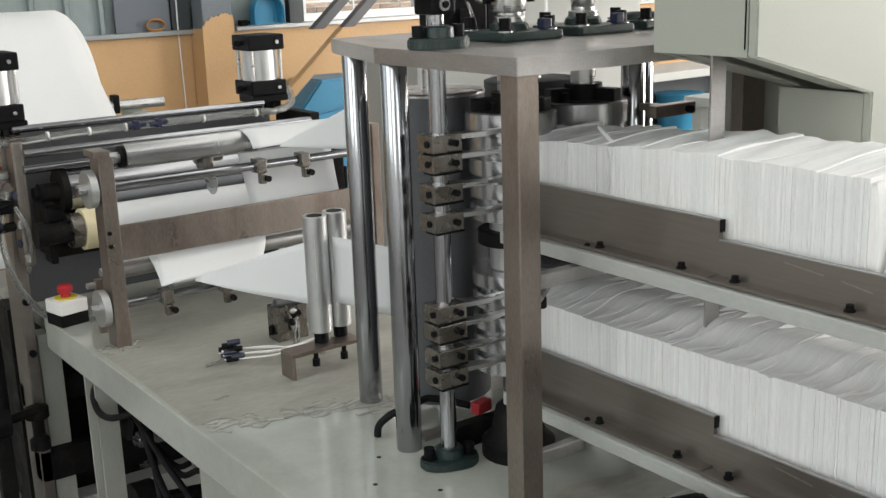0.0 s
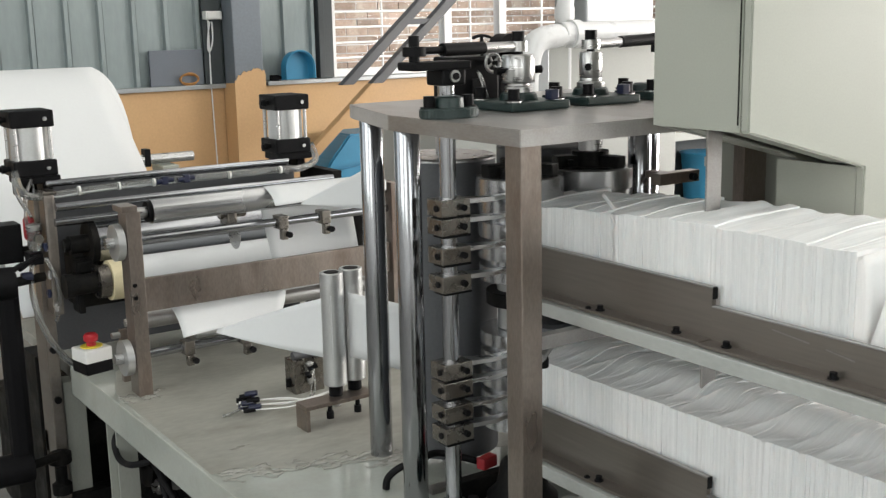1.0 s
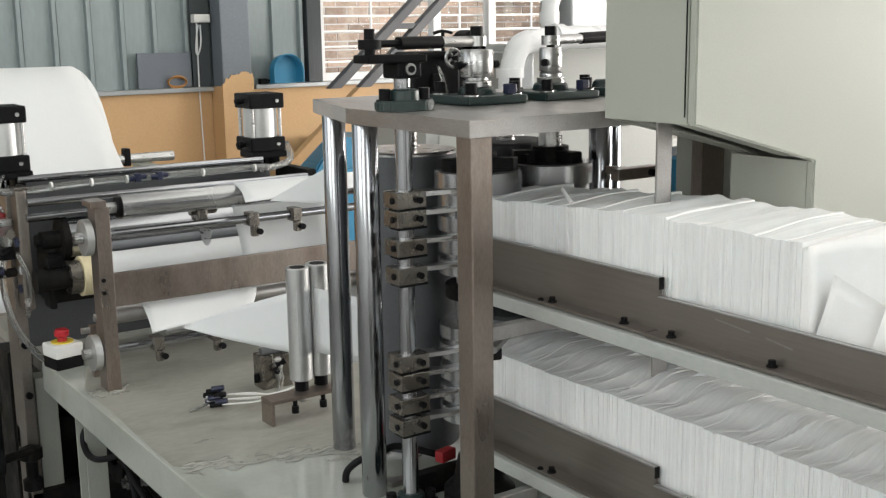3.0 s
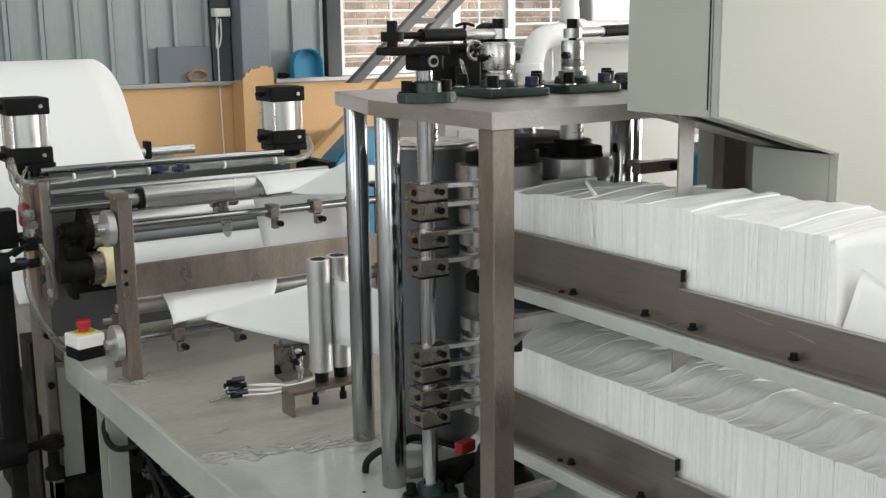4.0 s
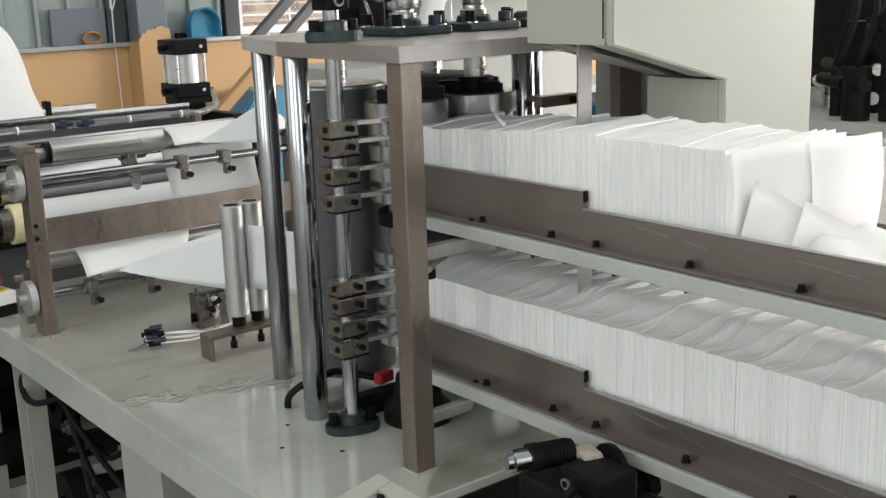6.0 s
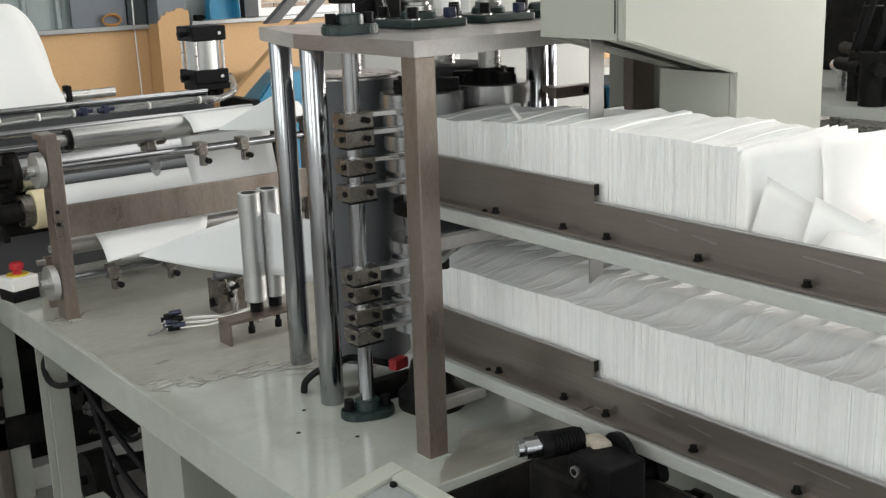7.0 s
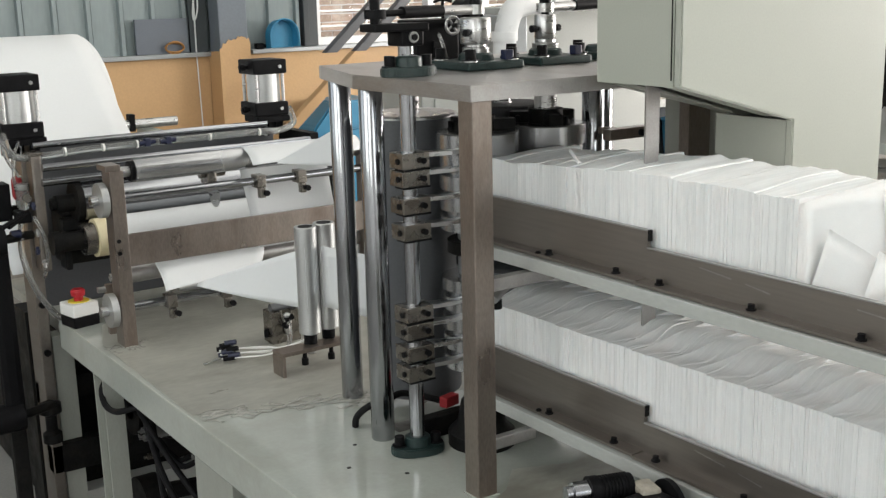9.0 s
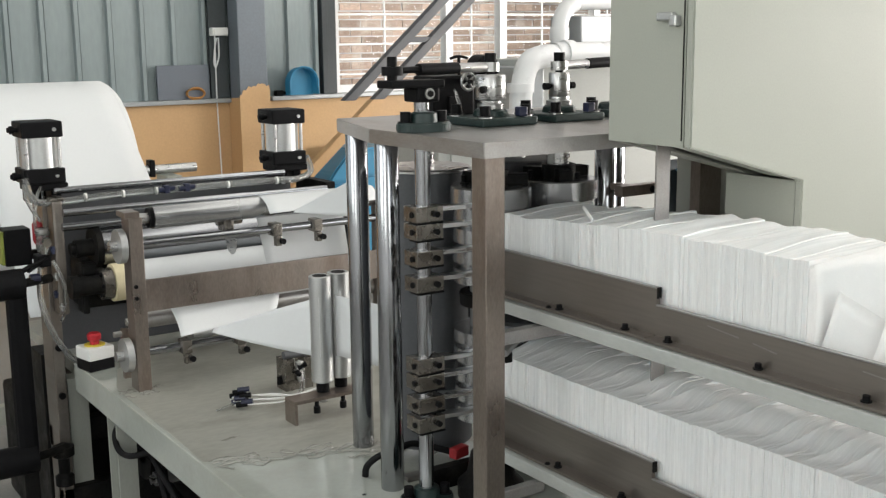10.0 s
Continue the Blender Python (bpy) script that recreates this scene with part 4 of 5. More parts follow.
loose = [napkin(fanned(k / 6), "white napkin fanned out at the end of the row") for k in range(1, 7)]
loose += [
    napkin(lambda u, v: (1.672 + 0.09 * u - 0.02 * (1 - v) * u, 1.03 - 0.075 * u - 0.012 * math.sin(3.14 * v) + 0.004 * math.sin(8 * u), 1.2135 + (0.192 + 0.01 * u) * v), "white napkin curling off the end of the row"),
    napkin(tent(((1.562, 1.045, 1.356), (1.66, 0.955, 1.272)), 0.012, ((1.5435, 1.08, 1.215), (1.56, 0.93, 1.214)), ((1.60, 1.07, 1.3), (1.70, 1.0, 1.24))), "white napkin folded into a point at the row's end", 14, 12),
    napkin(tent(((1.604, 0.985, 1.325), (1.70, 0.885, 1.25)), 0.015, ((1.545, 0.99, 1.216), (1.58, 0.85, 1.214)), ((1.66, 1.02, 1.28), (1.75, 0.93, 1.22))), "crumpled white napkin fallen in the trough", 14, 12),
    napkin(lambda u, v: (1.55 + 0.2 * u, 0.95 - 0.25 * v, 1.225 + 0.055 * math.sin(0.4 + 2.2 * u + 0.6 * v) * (1 - 0.7 * v) + 0.01 * math.sin(9 * u + 5 * v)), "white napkin lying loosely in the trough"),
    napkin(lambda u, v: (1.57 + 0.17 * u, 0.80 - 0.2 * v, 1.222 + 0.03 * math.sin(3.1 * u + v) + 0.008 * math.sin(11 * v)), "flat white napkin lying in the trough"),
    napkin(lambda u, v: (1.5425 + 0.05 * u + 0.008 * v, 1.602 + 0.085 * u, 1.394 + 0.012 * u + 0.006 * math.sin(3.14 * v)), "torn napkin strip lying along the top of the row", 8, 5),
    napkin(lambda u, v: (1.5405 + 0.003 * math.sin(17 * v) - 0.003 * u, 1.607 - 0.012 * u * (0.6 + 0.4 * math.sin(23 * v)), 1.235 + 0.155 * v), "ragged torn napkin edge standing out of the row", 3, 22),
]

# ---- cover arm and cabinet ----
cover = thing("machine_cover", (1.9, 1.45, 0), "large grey-green enamelled sheet-metal cover on a cabinet", "machine cover")
prof = [(1.6, 1.548), (1.6, 2.6), (2.2, 2.6), (2.2, 0.0), (1.914, 0.0), (1.914, 1.464)]
part("body", Shape().prism([(x, 1.339, z) for x, z in prof], (0, 0.018, 0), 0.003).prism([(1.6, 1.3575, 1.548), (1.6, 1.556, 1.548), (1.6, 1.556, 2.6), (1.6, 1.3575, 2.6)], (0.003, 0, 0))
     .prism([(1.604, 1.538, 1.548), (2.2, 1.538, 1.4), (2.2, 1.538, 2.6), (1.604, 1.538, 2.6)], (0, 0.017, 0)), ENAMEL, cover)
part("seam", Shape().box(1.5985, 1.36, 1.56, 1.5995, 1.3625, 2.6, 0), BLACK, cover)
part("underside", Shape().prism([(1.606, 1.3575, 1.552), (1.606, 1.42, 1.552), (1.914, 1.42, 1.468), (1.914, 1.3575, 1.468)], (0, 0, 0.004)).prism([(1.606, 1.49, 1.552), (1.606, 1.537, 1.552), (1.914, 1.537, 1.468), (1.914, 1.49, 1.468)], (0, 0, 0.004)), ENAMEL, cover)
part("slot_lining", Shape().prism([(1.606, 1.421, 1.575), (1.606, 1.489, 1.575), (1.914, 1.489, 1.5), (1.914, 1.421, 1.5)], (0, 0, 0.01)), BLACK, cover)
part("side_panel", Shape().box(1.916, 1.3575, 0, 1.922, 1.537, 1.463, 0.001), ENAMEL, cover)
part("inner_panel", Shape().box(2.1, 1.5385, 0.74, 2.11, 1.86, 1.5, 0.001), ENAMEL, cover)
part("back_panel", Shape().box(2.19, 1.3575, 0, 2.199, 1.537, 2.6, 0.001), ENAMEL, cover)
part("latch", Shape().box(1.586, 1.38, 1.775, 1.5985, 1.42, 1.79, 0.003).box(1.582, 1.368, 1.765, 1.5985, 1.385, 1.785, 0.003), ALU, cover, "bright latch")

# neighbouring machine beyond the cover
other = thing("other_machine", (5.2, 3.1, 0), "dark cluttered neighbouring machine on a grey bench", "machine")
part("bench", Shape().box(4.6, 2.3, 0.95, 6.6, 4.2, 1.0, 0.004), SHELF, other)
for x, y in ((4.62, 2.35), (6.5, 2.35), (4.62, 4.1), (6.5, 4.1), (4.9, 3.05)):
    part("leg", Shape().box(x, y, 0, x + 0.06, y + 0.06, 0.949, 0.004), SHELF, other)
rng = random.Random(12)
for k in range(22):
    x, y, w, h = rng.uniform(4.7, 5.6), rng.uniform(2.5, 3.5), rng.uniform(0.06, 0.16), rng.uniform(0.1, 0.5)
    if k % 2:
        part("mechanism_block", Shape().box(x, y, 1.001, x + w, y + w, 1.0 + h, 0.008), DARK, other)
    else:
        part("mechanism_roller", Shape().rod((x, y, 1.0), (x, y, 1.0 + h), w * 0.45, 18).rod((x - 0.1, y - 0.1, 1.0 + h * 0.7), (x + 0.1, y + 0.15, 1.0 + h * 0.7), 0.03, 14), STEEL if k % 4 == 0 else DARK, other)
    part("cable", Shape().hose([(x, y, 1.0 + h), (x + 0.05, y - 0.05, 1.5), (x + 0.1, y + 0.05, 1.75), (x + rng.uniform(-0.2, 0.3), y, 2.1)], 0.014, 8, 4), RUBBER, other)
part("guard", Shape().box(5.9, 2.3, 1.0005, 5.95, 4.2, 1.75, 0.004), DARK, other)
part("drum", Shape().lathe(4.85, 2.95, [(0.2, 0.7), (0.22, 0.71), (0.22, 0.86), (0.2, 0.88)], 32), STEEL, other)
part("drum", Shape().lathe(4.85, 2.95, [(0.16, 0.2), (0.18, 0.22), (0.18, 0.68), (0.16, 0.699)], 32), DARK, other)

# ---- gear motor under the conveyor, control box, dark cabinet ----
motor = thing("gear_motor", (1.5, 1.24, 0.3), "black gear motor with a bright chuck nut", "motor")
ma, mb = Vector((1.338, 1.285, 0.874)), Vector((1.415, 1.26, 0.874))
md = (mb - ma).normalized()
part("barrel", Shape().rod(ma, mb, 0.021, 28).rod(ma, ma.lerp(mb, 0.22), 0.025, 28), BLACK, motor)
for k in range(8):
    part("fin", Shape().rod(ma.lerp(mb, 0.3 + 0.08 * k), ma.lerp(mb, 0.34 + 0.08 * k), 0.0235, 24), BLACK, motor)
part("end_block", Shape().box(1.405, 1.205, 0.866, 1.442, 1.255, 0.882, 0.006, -18), BEIGE, motor, "dirty beige block")
part("sump", Shape().box(1.3, 0.9, 0.02, 1.52, 1.185, 0.8, 0.02), DARK, motor)
part("chuck_nut", Shape().rod(ma - md * 0.03, ma, 0.021, 6).rod(ma - md * 0.042, ma - md * 0.03, 0.013, 16), CHROME, motor, "bright chuck nut")
part("gearbox", Shape().box(1.345, 1.17, 0.30, 1.48, 1.325, 0.835, 0.012), DARK, motor)
part("flange", Shape().rod((1.345, 1.19, 0.835), (1.345, 1.18, 0.835), 0.02, 20).rod((1.345, 1.18, 0.835), (1.345, 1.172, 0.835), 0.01, 6), DARK, motor)
part("housing", Shape().box(1.352, 1.13, 0.5, 1.44, 1.231, 0.874, 0.006), BLACK, motor)
part("socket_screw", Shape().rod((1.3518, 1.208, 0.85), (1.347, 1.208, 0.85), 0.01, 20), STEEL, motor)
part("socket", Shape().rod((1.3465, 1.208, 0.85), (1.3455, 1.208, 0.85), 0.0065, 6), BLACK, motor)
part("cheek", Shape().rod((1.446, 1.2, 0.83), (1.456, 1.197, 0.83), 0.062, 32), BLACK, motor)
part("washer", Shape().rod((1.495, 1.212, 0.793), (1.502, 1.21, 0.794), 0.028, 24), WHITE, motor, "white plastic washer")
part("knob", Shape().rod((1.47, 1.22, 0.79), (1.53, 1.2, 0.80), 0.016, 20).rod((1.53, 1.2, 0.80), (1.548, 1.194, 0.803), 0.03, 20), BLACK, motor)
part("lever", Shape().box(1.50, 1.15, 0.72, 1.60, 1.175, 0.75, 0.006).rod((1.60, 1.16, 0.735), (1.60, 1.13, 0.735), 0.02, 18), DARK, motor)
part("foot", Shape().box(1.34, 1.2, 0, 1.46, 1.31, 0.299, 0.004), DARK, motor)
dark_cab = thing("lower_cabinet", (1.82, 1.2, 0), "grey-green sheet-metal cabinet under the conveyor", "cabinet")
part("body", Shape().box(1.75, 0.3, 0, 1.905, 1.404, 0.70, 0.004), ENAMEL, dark_cab)
part("door", Shape().box(1.744, 0.32, 0.03, 1.7495, 1.25, 0.685, 0.001), ENAMEL, dark_cab)

ctrl = thing("control_box", (0.9, 1.2, 0.4), "pale grey control box with a framed window in its lid", "control box")
part("body", Shape().box(0.72, 0.90, 0.6, 1.02, 1.292, 0.938, 0.006), ENAMEL, ctrl)
part("lid_frame", Shape().box(0.72, 1.262, 0.9385, 1.02, 1.292, 0.95, 0.003).box(0.99, 0.90, 0.9385, 1.02, 1.2615, 0.95, 0.003).box(0.72, 0.90, 0.9385, 0.75, 1.2615, 0.95, 0.003), ENAMEL, ctrl)
part("lid_window", Shape().box(0.751, 0.901, 0.9385, 0.989, 1.261, 0.942, 0), SILL, ctrl)
part("screw", Shape().rod((0.985, 1.25, 0.942), (0.985, 1.25, 0.946), 0.006, 12), BLACK, ctrl)
part("foot", Shape().box(0.84, 1.06, 0, 0.9, 1.12, 0.64, 0.004), ENAMEL, ctrl)
# the box leans a little towards the operator
lean = Matrix.Translation((1.021, 1.274, 0.95)) @ Matrix.Rotation(radians(-9), 4, Vector((-0.829, 0.56, 0.0))) @ Matrix.Rotation(radians(7), 4, "Z") @ Matrix.Translation((-1.02, -1.292, -0.95))
for piece in ctrl.children:
    if not piece.name.startswith("foot"):
        piece.data.transform(Matrix.Translation(-ctrl.location) @ lean @ Matrix.Translation(ctrl.location))

# ---- things on the table ----
estop = thing("emergency_stop", (1.09, 3.36, TZ), "white and black emergency stop box with a red mushroom button", "stop button")
part("base", Shape().box(1.05, 3.315, TZ, 1.135, 3.40, TZ + 0.034, 0.004, 12), BLACK, estop)
part("cap", Shape().box(1.049, 3.314, TZ + 0.0345, 1.136, 3.401, TZ + 0.075, 0.006, 12), WHITE, estop)
part("collar", Shape().rod((1.0925, 3.3575, TZ + 0.075), (1.0925, 3.3575, TZ + 0.078), 0.032, 28), YELLOW, estop)
part("button", Shape().lathe(1.0925, 3.3575, [(0.014, TZ + 0.078), (0.014, TZ + 0.09), (0.021, TZ + 0.094), (0.022, TZ + 0.108), (0.017, TZ + 0.114)], 28), RED, estop)

sensor = thing("sensor_block", (1.5, 2.8, TZ), "small steel sensor block with black screws and wires", "sensor")
part("block", Shape().box(1.47, 2.78, TZ, 1.5, 2.84, TZ + 0.095, 0.002).box(1.53, 2.78, TZ, 1.56, 2.84, TZ + 0.095, 0.002).box(1.5005, 2.785, TZ, 1.5295, 2.83, TZ + 0.06, 0.002), CLAMP, sensor)
for x, z in ((1.465, 0.765), (1.565, 0.79)):
    part("screw", Shape().rod((x, 2.81, z - 0.012), (x, 2.81, z + 0.012), 0.008, 12), BLACK, sensor)
part("plug", Shape().lathe(1.515, 2.775, [(0.006, TZ + 0.025), (0.01, TZ + 0.04), (0.008, TZ + 0.055), (0.013, TZ + 0.06), (0.013, TZ + 0.085), (0.006, TZ + 0.09)], 16), STEEL, sensor)
part("roller_pin", Shape().rod((1.475, 2.8, TZ + 0.105), (1.555, 2.8, TZ + 0.105), 0.012, 18), DULL, sensor)
part("plug", Shape().rod((1.505, 2.77, TZ + 0.07), (1.53, 2.765, TZ + 0.08), 0.009, 12).rod((1.51, 2.768, TZ + 0.05), (1.5, 2.765, TZ + 0.06), 0.008, 12), BLACK, sensor)
part("wire", Shape().hose([(1.515, 2.77, TZ + 0.03), (1.49, 2.73, TZ + 0.01), (1.46, 2.69, TZ + 0.015), (1.43, 2.64, TZ + 0.03)], 0.003, 8), HOSE, sensor)
part("wire", Shape().hose([(1.52, 2.77, TZ + 0.08), (1.5, 2.72, TZ + 0.04), (1.46, 2.66, TZ + 0.03), (1.42, 2.62, TZ + 0.04)], 0.003, 8), HOSE, sensor)
bundle = thing("cable_bundle", (1.31, 2.73, TZ), "bundle of clear leads with dark blue plugs on the table", "cable")
for k in range(5):
    dz, dy = 0.009 * (k % 3), 0.014 * (k - 2)
    part("lead", Shape().hose([(1.285, 2.74 + dy * 0.6, TZ + 0.012 + dz), (1.33, 2.705 + dy, TZ + 0.02 + dz), (1.385, 2.66 + dy * 0.7, TZ + 0.025 + dz), (1.43, 2.625 + dy * 0.3, TZ + 0.04), (1.47, 2.56, TZ + 0.075)], 0.0021, 8), WHITE, bundle)
    for q in range(2):
        w = Vector((1.298 + 0.012 * q, 2.728 - 0.008 * q + dy * 0.75, TZ + 0.014 + dz * 1.7 + 0.008 * q))
        part("plug", Shape().rod(w - Vector((0.012, -0.008, 0)), w + Vector((0.014, -0.01, 0.004)), 0.0075, 8), BLUE if (k + q) % 2 else BLACK, bundle)
part("tail", Shape().hose([(1.285, 2.735, TZ + 0.012), (1.255, 2.73, TZ + 0.008), (1.235, 2.735, TZ + 0.003)], 0.0035, 8), HOSE, bundle)
tape = Shape()


def tape_strip(x0, y0, x1, y1, w, lift):
    a, b = Vector((x0, y0, 0)), Vector((x1, y1, 0))
    n = Vector((-(b - a).y, (b - a).x, 0)).normalized()
    ph = rng.uniform(0, 6)
    return lambda u, v: (*(a.lerp(b, u) + n * w * (v - 0.5) * (1 + 0.5 * math.sin(9 * u + ph)) + n * 0.005 * math.sin(8 * u + ph)).xy, TZ + 0.0014 + lift * (0.5 + 0.5 * math.sin(31 * u + 9 * v + ph)) * (0.5 + 0.5 * math.cos(17 * u - 5 * v)))


rng = random.Random(21)
STRIPS = []
for k in range(34):
    q = rng.random()
    x, y = 1.07 + 0.38 * q, 2.37 - 0.15 * q + rng.gauss(0, 0.02)
    STRIPS.append((x, y, x + rng.uniform(0.03, 0.11), y - rng.uniform(-0.01, 0.05), rng.uniform(0.003, 0.022), 0.0006))
for k in range(12):
    x, y = rng.uniform(1.06, 1.2), rng.uniform(2.97, 3.08)
    STRIPS.append((x, y, x + rng.uniform(0.02, 0.05), y - rng.uniform(-0.02, 0.03), rng.uniform(0.005, 0.018), 0.0009))
for args in STRIPS:
    tape.sheet(tape_strip(*args), 10, 3, 0.0003)
single("tape_residue", tape, TAPE, "crumpled strips of clear tape stuck on the table", "tape", (1.2, 2.4, TZ), kind="stuff")
single("black_hose", Shape().hose([(1.335, 2.085, TZ + 0.004), (1.338, 2.08, TZ + 0.03), (1.36, 2.06, TZ + 0.056), (1.4, 2.045, TZ + 0.066), (1.45, 2.05, TZ + 0.07), (1.52, 2.0, TZ + 0.05)], 0.008), RUBBER, "short bent black hose on the table", "hose")
bearing = thing("bottom_bearing", (1.5, 1.83, TZ), "greasy black bearing housing on the table", "bearing")
part("housing", Shape().lathe(1.52, 1.84, [(0.075, TZ), (0.075, TZ + 0.03), (0.055, TZ + 0.05), (0.045, TZ + 0.1), (0.03, TZ + 0.115)], 32), DARK, bearing)
part("red_tag", Shape().box(1.478, 1.925, TZ + 0.062, 1.522, 1.948, TZ + 0.087, 0.003, 14), TAGRED, bearing, "red tag")
part("bracket", Shape().box(1.42, 1.92, TZ, 1.58, 1.95, TZ + 0.05, 0.003), DARK, bearing)
part("bracket", Shape().box(1.40, 2.0, TZ, 1.52, 2.03, TZ + 0.012, 0.002), PLATE, bearing)

# upright idler rollers on a foot
idler = thing("idler_rollers", (1.49, 2.53, TZ), "pair of upright aluminium idler rollers on a steel foot", "roller")
part("foot", Shape().box(1.36, 2.5, TZ + 0.056, 1.56, 2.56, TZ + 0.066, 0.002).box(1.36, 2.5, TZ, 1.37, 2.56, TZ + 0.0555, 0.002), BROWN, idler)
for x in (1.469, 1.533):
    y = 2.545 if x < 1.5 else 2.56
    part("roller", Shape().lathe(x, y, [(0.028, 0.83), (0.03, 0.832), (0.03, 1.122), (0.028, 1.124), (0.02, 1.1235)], 36), ALU, idler)
    # solid disc; the darkness inside the bore is put into its colour
    part("bore", Shape().rod((x, y, 1.1225), (x, y, 1.1245), 0.0195, 24), DARK, idler, "dark disc drawn for the open bore")
    part("collar", Shape().rod((x, y, TZ + 0.066), (x, y, 0.83), 0.018, 20), BLACK, idler)
    part("nut", Shape().rod((x, y, TZ + 0.036), (x, y, TZ + 0.056), 0.011, 6), STEEL, idler)
for x in (1.43, 1.51):
    part("screw", Shape().rod((x, 2.508, TZ + 0.035), (x, 2.508, TZ + 0.0555), 0.006, 12).rod((x, 2.508, TZ + 0.022), (x, 2.508, TZ + 0.04), 0.0095, 14), BLACK, idler)

# ---- slitting frame ----
slit = thing("slitting_frame", (1.13, 3.06, TZ), "browned steel side bar and cross bar carrying the slitting rods", "frame")
part("side_bar", Shape().box(1.118, 3.03, TZ, 1.158, 3.095, 1.25, 0.002), BROWN, slit)
part("side_bar", Shape().box(1.95, 3.03, TZ, 1.976, 3.092, 1.25, 0.002), BROWN, slit)
part("cross_bar", Shape().box(1.1585, 3.045, 0.968, 1.9495, 3.06, 1.062, 0.002), BROWN, slit)
part("top_block", Shape().box(1.105, 3.025, 1.2505, 1.15, 3.1, 1.268, 0.003), BROWN, slit)
for z in (1.07, 1.035):
    part("hole_plug", Shape().rod((1.128, 3.0298, z - 0.02), (1.128, 3.027, z - 0.02), 0.006, 12), BLACK, slit)
for z in (1.168, 0.845):
    w = part("hand_disc", Shape().rod((1.088, 3.06, z), (1.108, 3.06, z), 0.05, 36), ALU, slit, "round aluminium adjusting disc")
    part("hub", Shape().rod((1.066, 3.06, z), (1.0875, 3.06, z), 0.015, 20), STEEL, w)
    part("slide_rod", Shape().rod((1.108, 3.06, z), (1.95, 3.06, z), 0.0125, 24), CHROME, slit)
for x, z in ((1.585, 1.168), (1.725, 1.168), (1.275, 0.845), (1.45, 0.845)):
    c = part("rod_clamp", Shape().box(x - 0.015, 3.035, z - 0.02, x + 0.015, 3.08, z + 0.02, 0.003).box(x - 0.01, 3.03, z - 0.05, x + 0.01, 3.05, z - 0.02, 0.003), CLAMP, slit)
    part("screw", Shape().rod((x + 0.01, 3.03, z - 0.035), (x + 0.01, 3.018, z - 0.035), 0.009, 12), BLACK, c)
part("short_stay", Shape().box(1.128, 3.185, TZ, 1.15, 3.205, 0.89, 0.002), BROWN, slit)
part("stay_pin", Shape().rod((1.105, 3.195, 0.875), (1.19, 3.195, 0.875), 0.009, 16), STEEL, slit)
part("second_rod", Shape().rod((1.31, 3.08, 0.872), (1.45, 3.08, 0.872), 0.013, 20), ALU, slit)
kn = part("knife_holder", Shape().box(1.43, 3.08, 1.17, 1.46, 3.14, 1.215, 0.005).rod((1.42, 3.12, 1.2), (1.5, 3.12, 1.2), 0.014, 16), CLAMP, slit)
part("knife", Shape().lathe(0, 0, [(0.004, -0.0015), (0.042, -0.0006), (0.042, 0.0006), (0.004, 0.0015)], 32), STEEL, kn, "thin round knife")
knife = kn.children[0]
knife.data.transform(Matrix.Translation(home(kn)))
knife.data.transform(Matrix.Translation(-Vector(home(kn))) @ Matrix.Translation((1.465, 3.12, 1.135)) @ Matrix.Rotation(radians(90), 4, "Y"))

def roller(name, y, z, r, x0, x1, mat, label, neck=True):
    t = thing(name, (x0, y, z), label, "roller", "web rollers")
    part("barrel", Shape().rod((x0, y, z), (x1, y, z), r, 40), mat, t)
    if neck:
        part("journal", Shape().rod((x0 - 0.05, y, z), (x0, y, z), r * 0.45, 20), STEEL, t)
        part("end_cap", Shape().rod((x0 - 0.012, y, z), (x0 - 0.001, y, z), r * 0.85, 28), BLACK, t)
    return t


roller("upper_guide_roller", 3.085, 1.238, 0.034, 1.205, 1.948, ROLLSTEEL, "brushed steel guide roller under the web")
roller("lower_guide_roller", 3.1, 0.932, 0.025, 1.165, 1.948, PLATE, "dull steel guide roller carrying the lower web")
roller("cream_roller", 3.36, 1.0, 0.06, 1.16, 1.235, CREAM, "cream rubber-covered slitting roller", False)
jr = thing("roller_journal", (1.1, 3.36, 1.0), "black bearing hub and steel flange on the cream roller", "bearing")
part("hub", Shape().rod((1.055, 3.36, 1.0), (1.125, 3.36, 1.0), 0.03, 28).rod((1.03, 3.36, 1.0), (1.056, 3.36, 1.0), 0.036, 28), DARK, jr)
part("flange", Shape().rod((1.125, 3.36, 1.0), (1.158, 3.36, 1.0), 0.05, 36), CLAMP, jr)
for k in range(6):
    part("flange_screw", Shape().rod((1.119, 3.36 + 0.038 * math.cos(k * 1.047), 1.0 + 0.038 * math.sin(k * 1.047)), (1.125, 3.36 + 0.038 * math.cos(k * 1.047), 1.0 + 0.038 * math.sin(k * 1.047)), 0.006, 10), BLACK, jr)
roller("paper_covered_roller", 3.36, 1.0, 0.061, 1.2355, 1.948, PAPER, "slitting roller wrapped in white paper", False)
roller("steel_press_roller", 3.44, 1.105, 0.066, 1.15, 1.948, CHROME, "polished steel press roller", False)
press_end = thing("press_roller_bearing", (1.12, 3.44, 1.105), "greasy black bearing on the press roller", "bearing")
part("housing", Shape().rod((1.13, 3.44, 1.105), (1.149, 3.44, 1.105), 0.067, 36).rod((1.075, 3.44, 1.105), (1.13, 3.44, 1.105), 0.028, 28).rod((1.06, 3.44, 1.105), (1.075, 3.44, 1.105), 0.02, 6), DARK, press_end)
part("bracket", Shape().box(1.085, 3.41, 1.02, 1.14, 3.47, 1.056, 0.006).box(1.08, 3.4, 0.9, 1.1, 3.47, 1.02, 0.006), DARK, press_end)
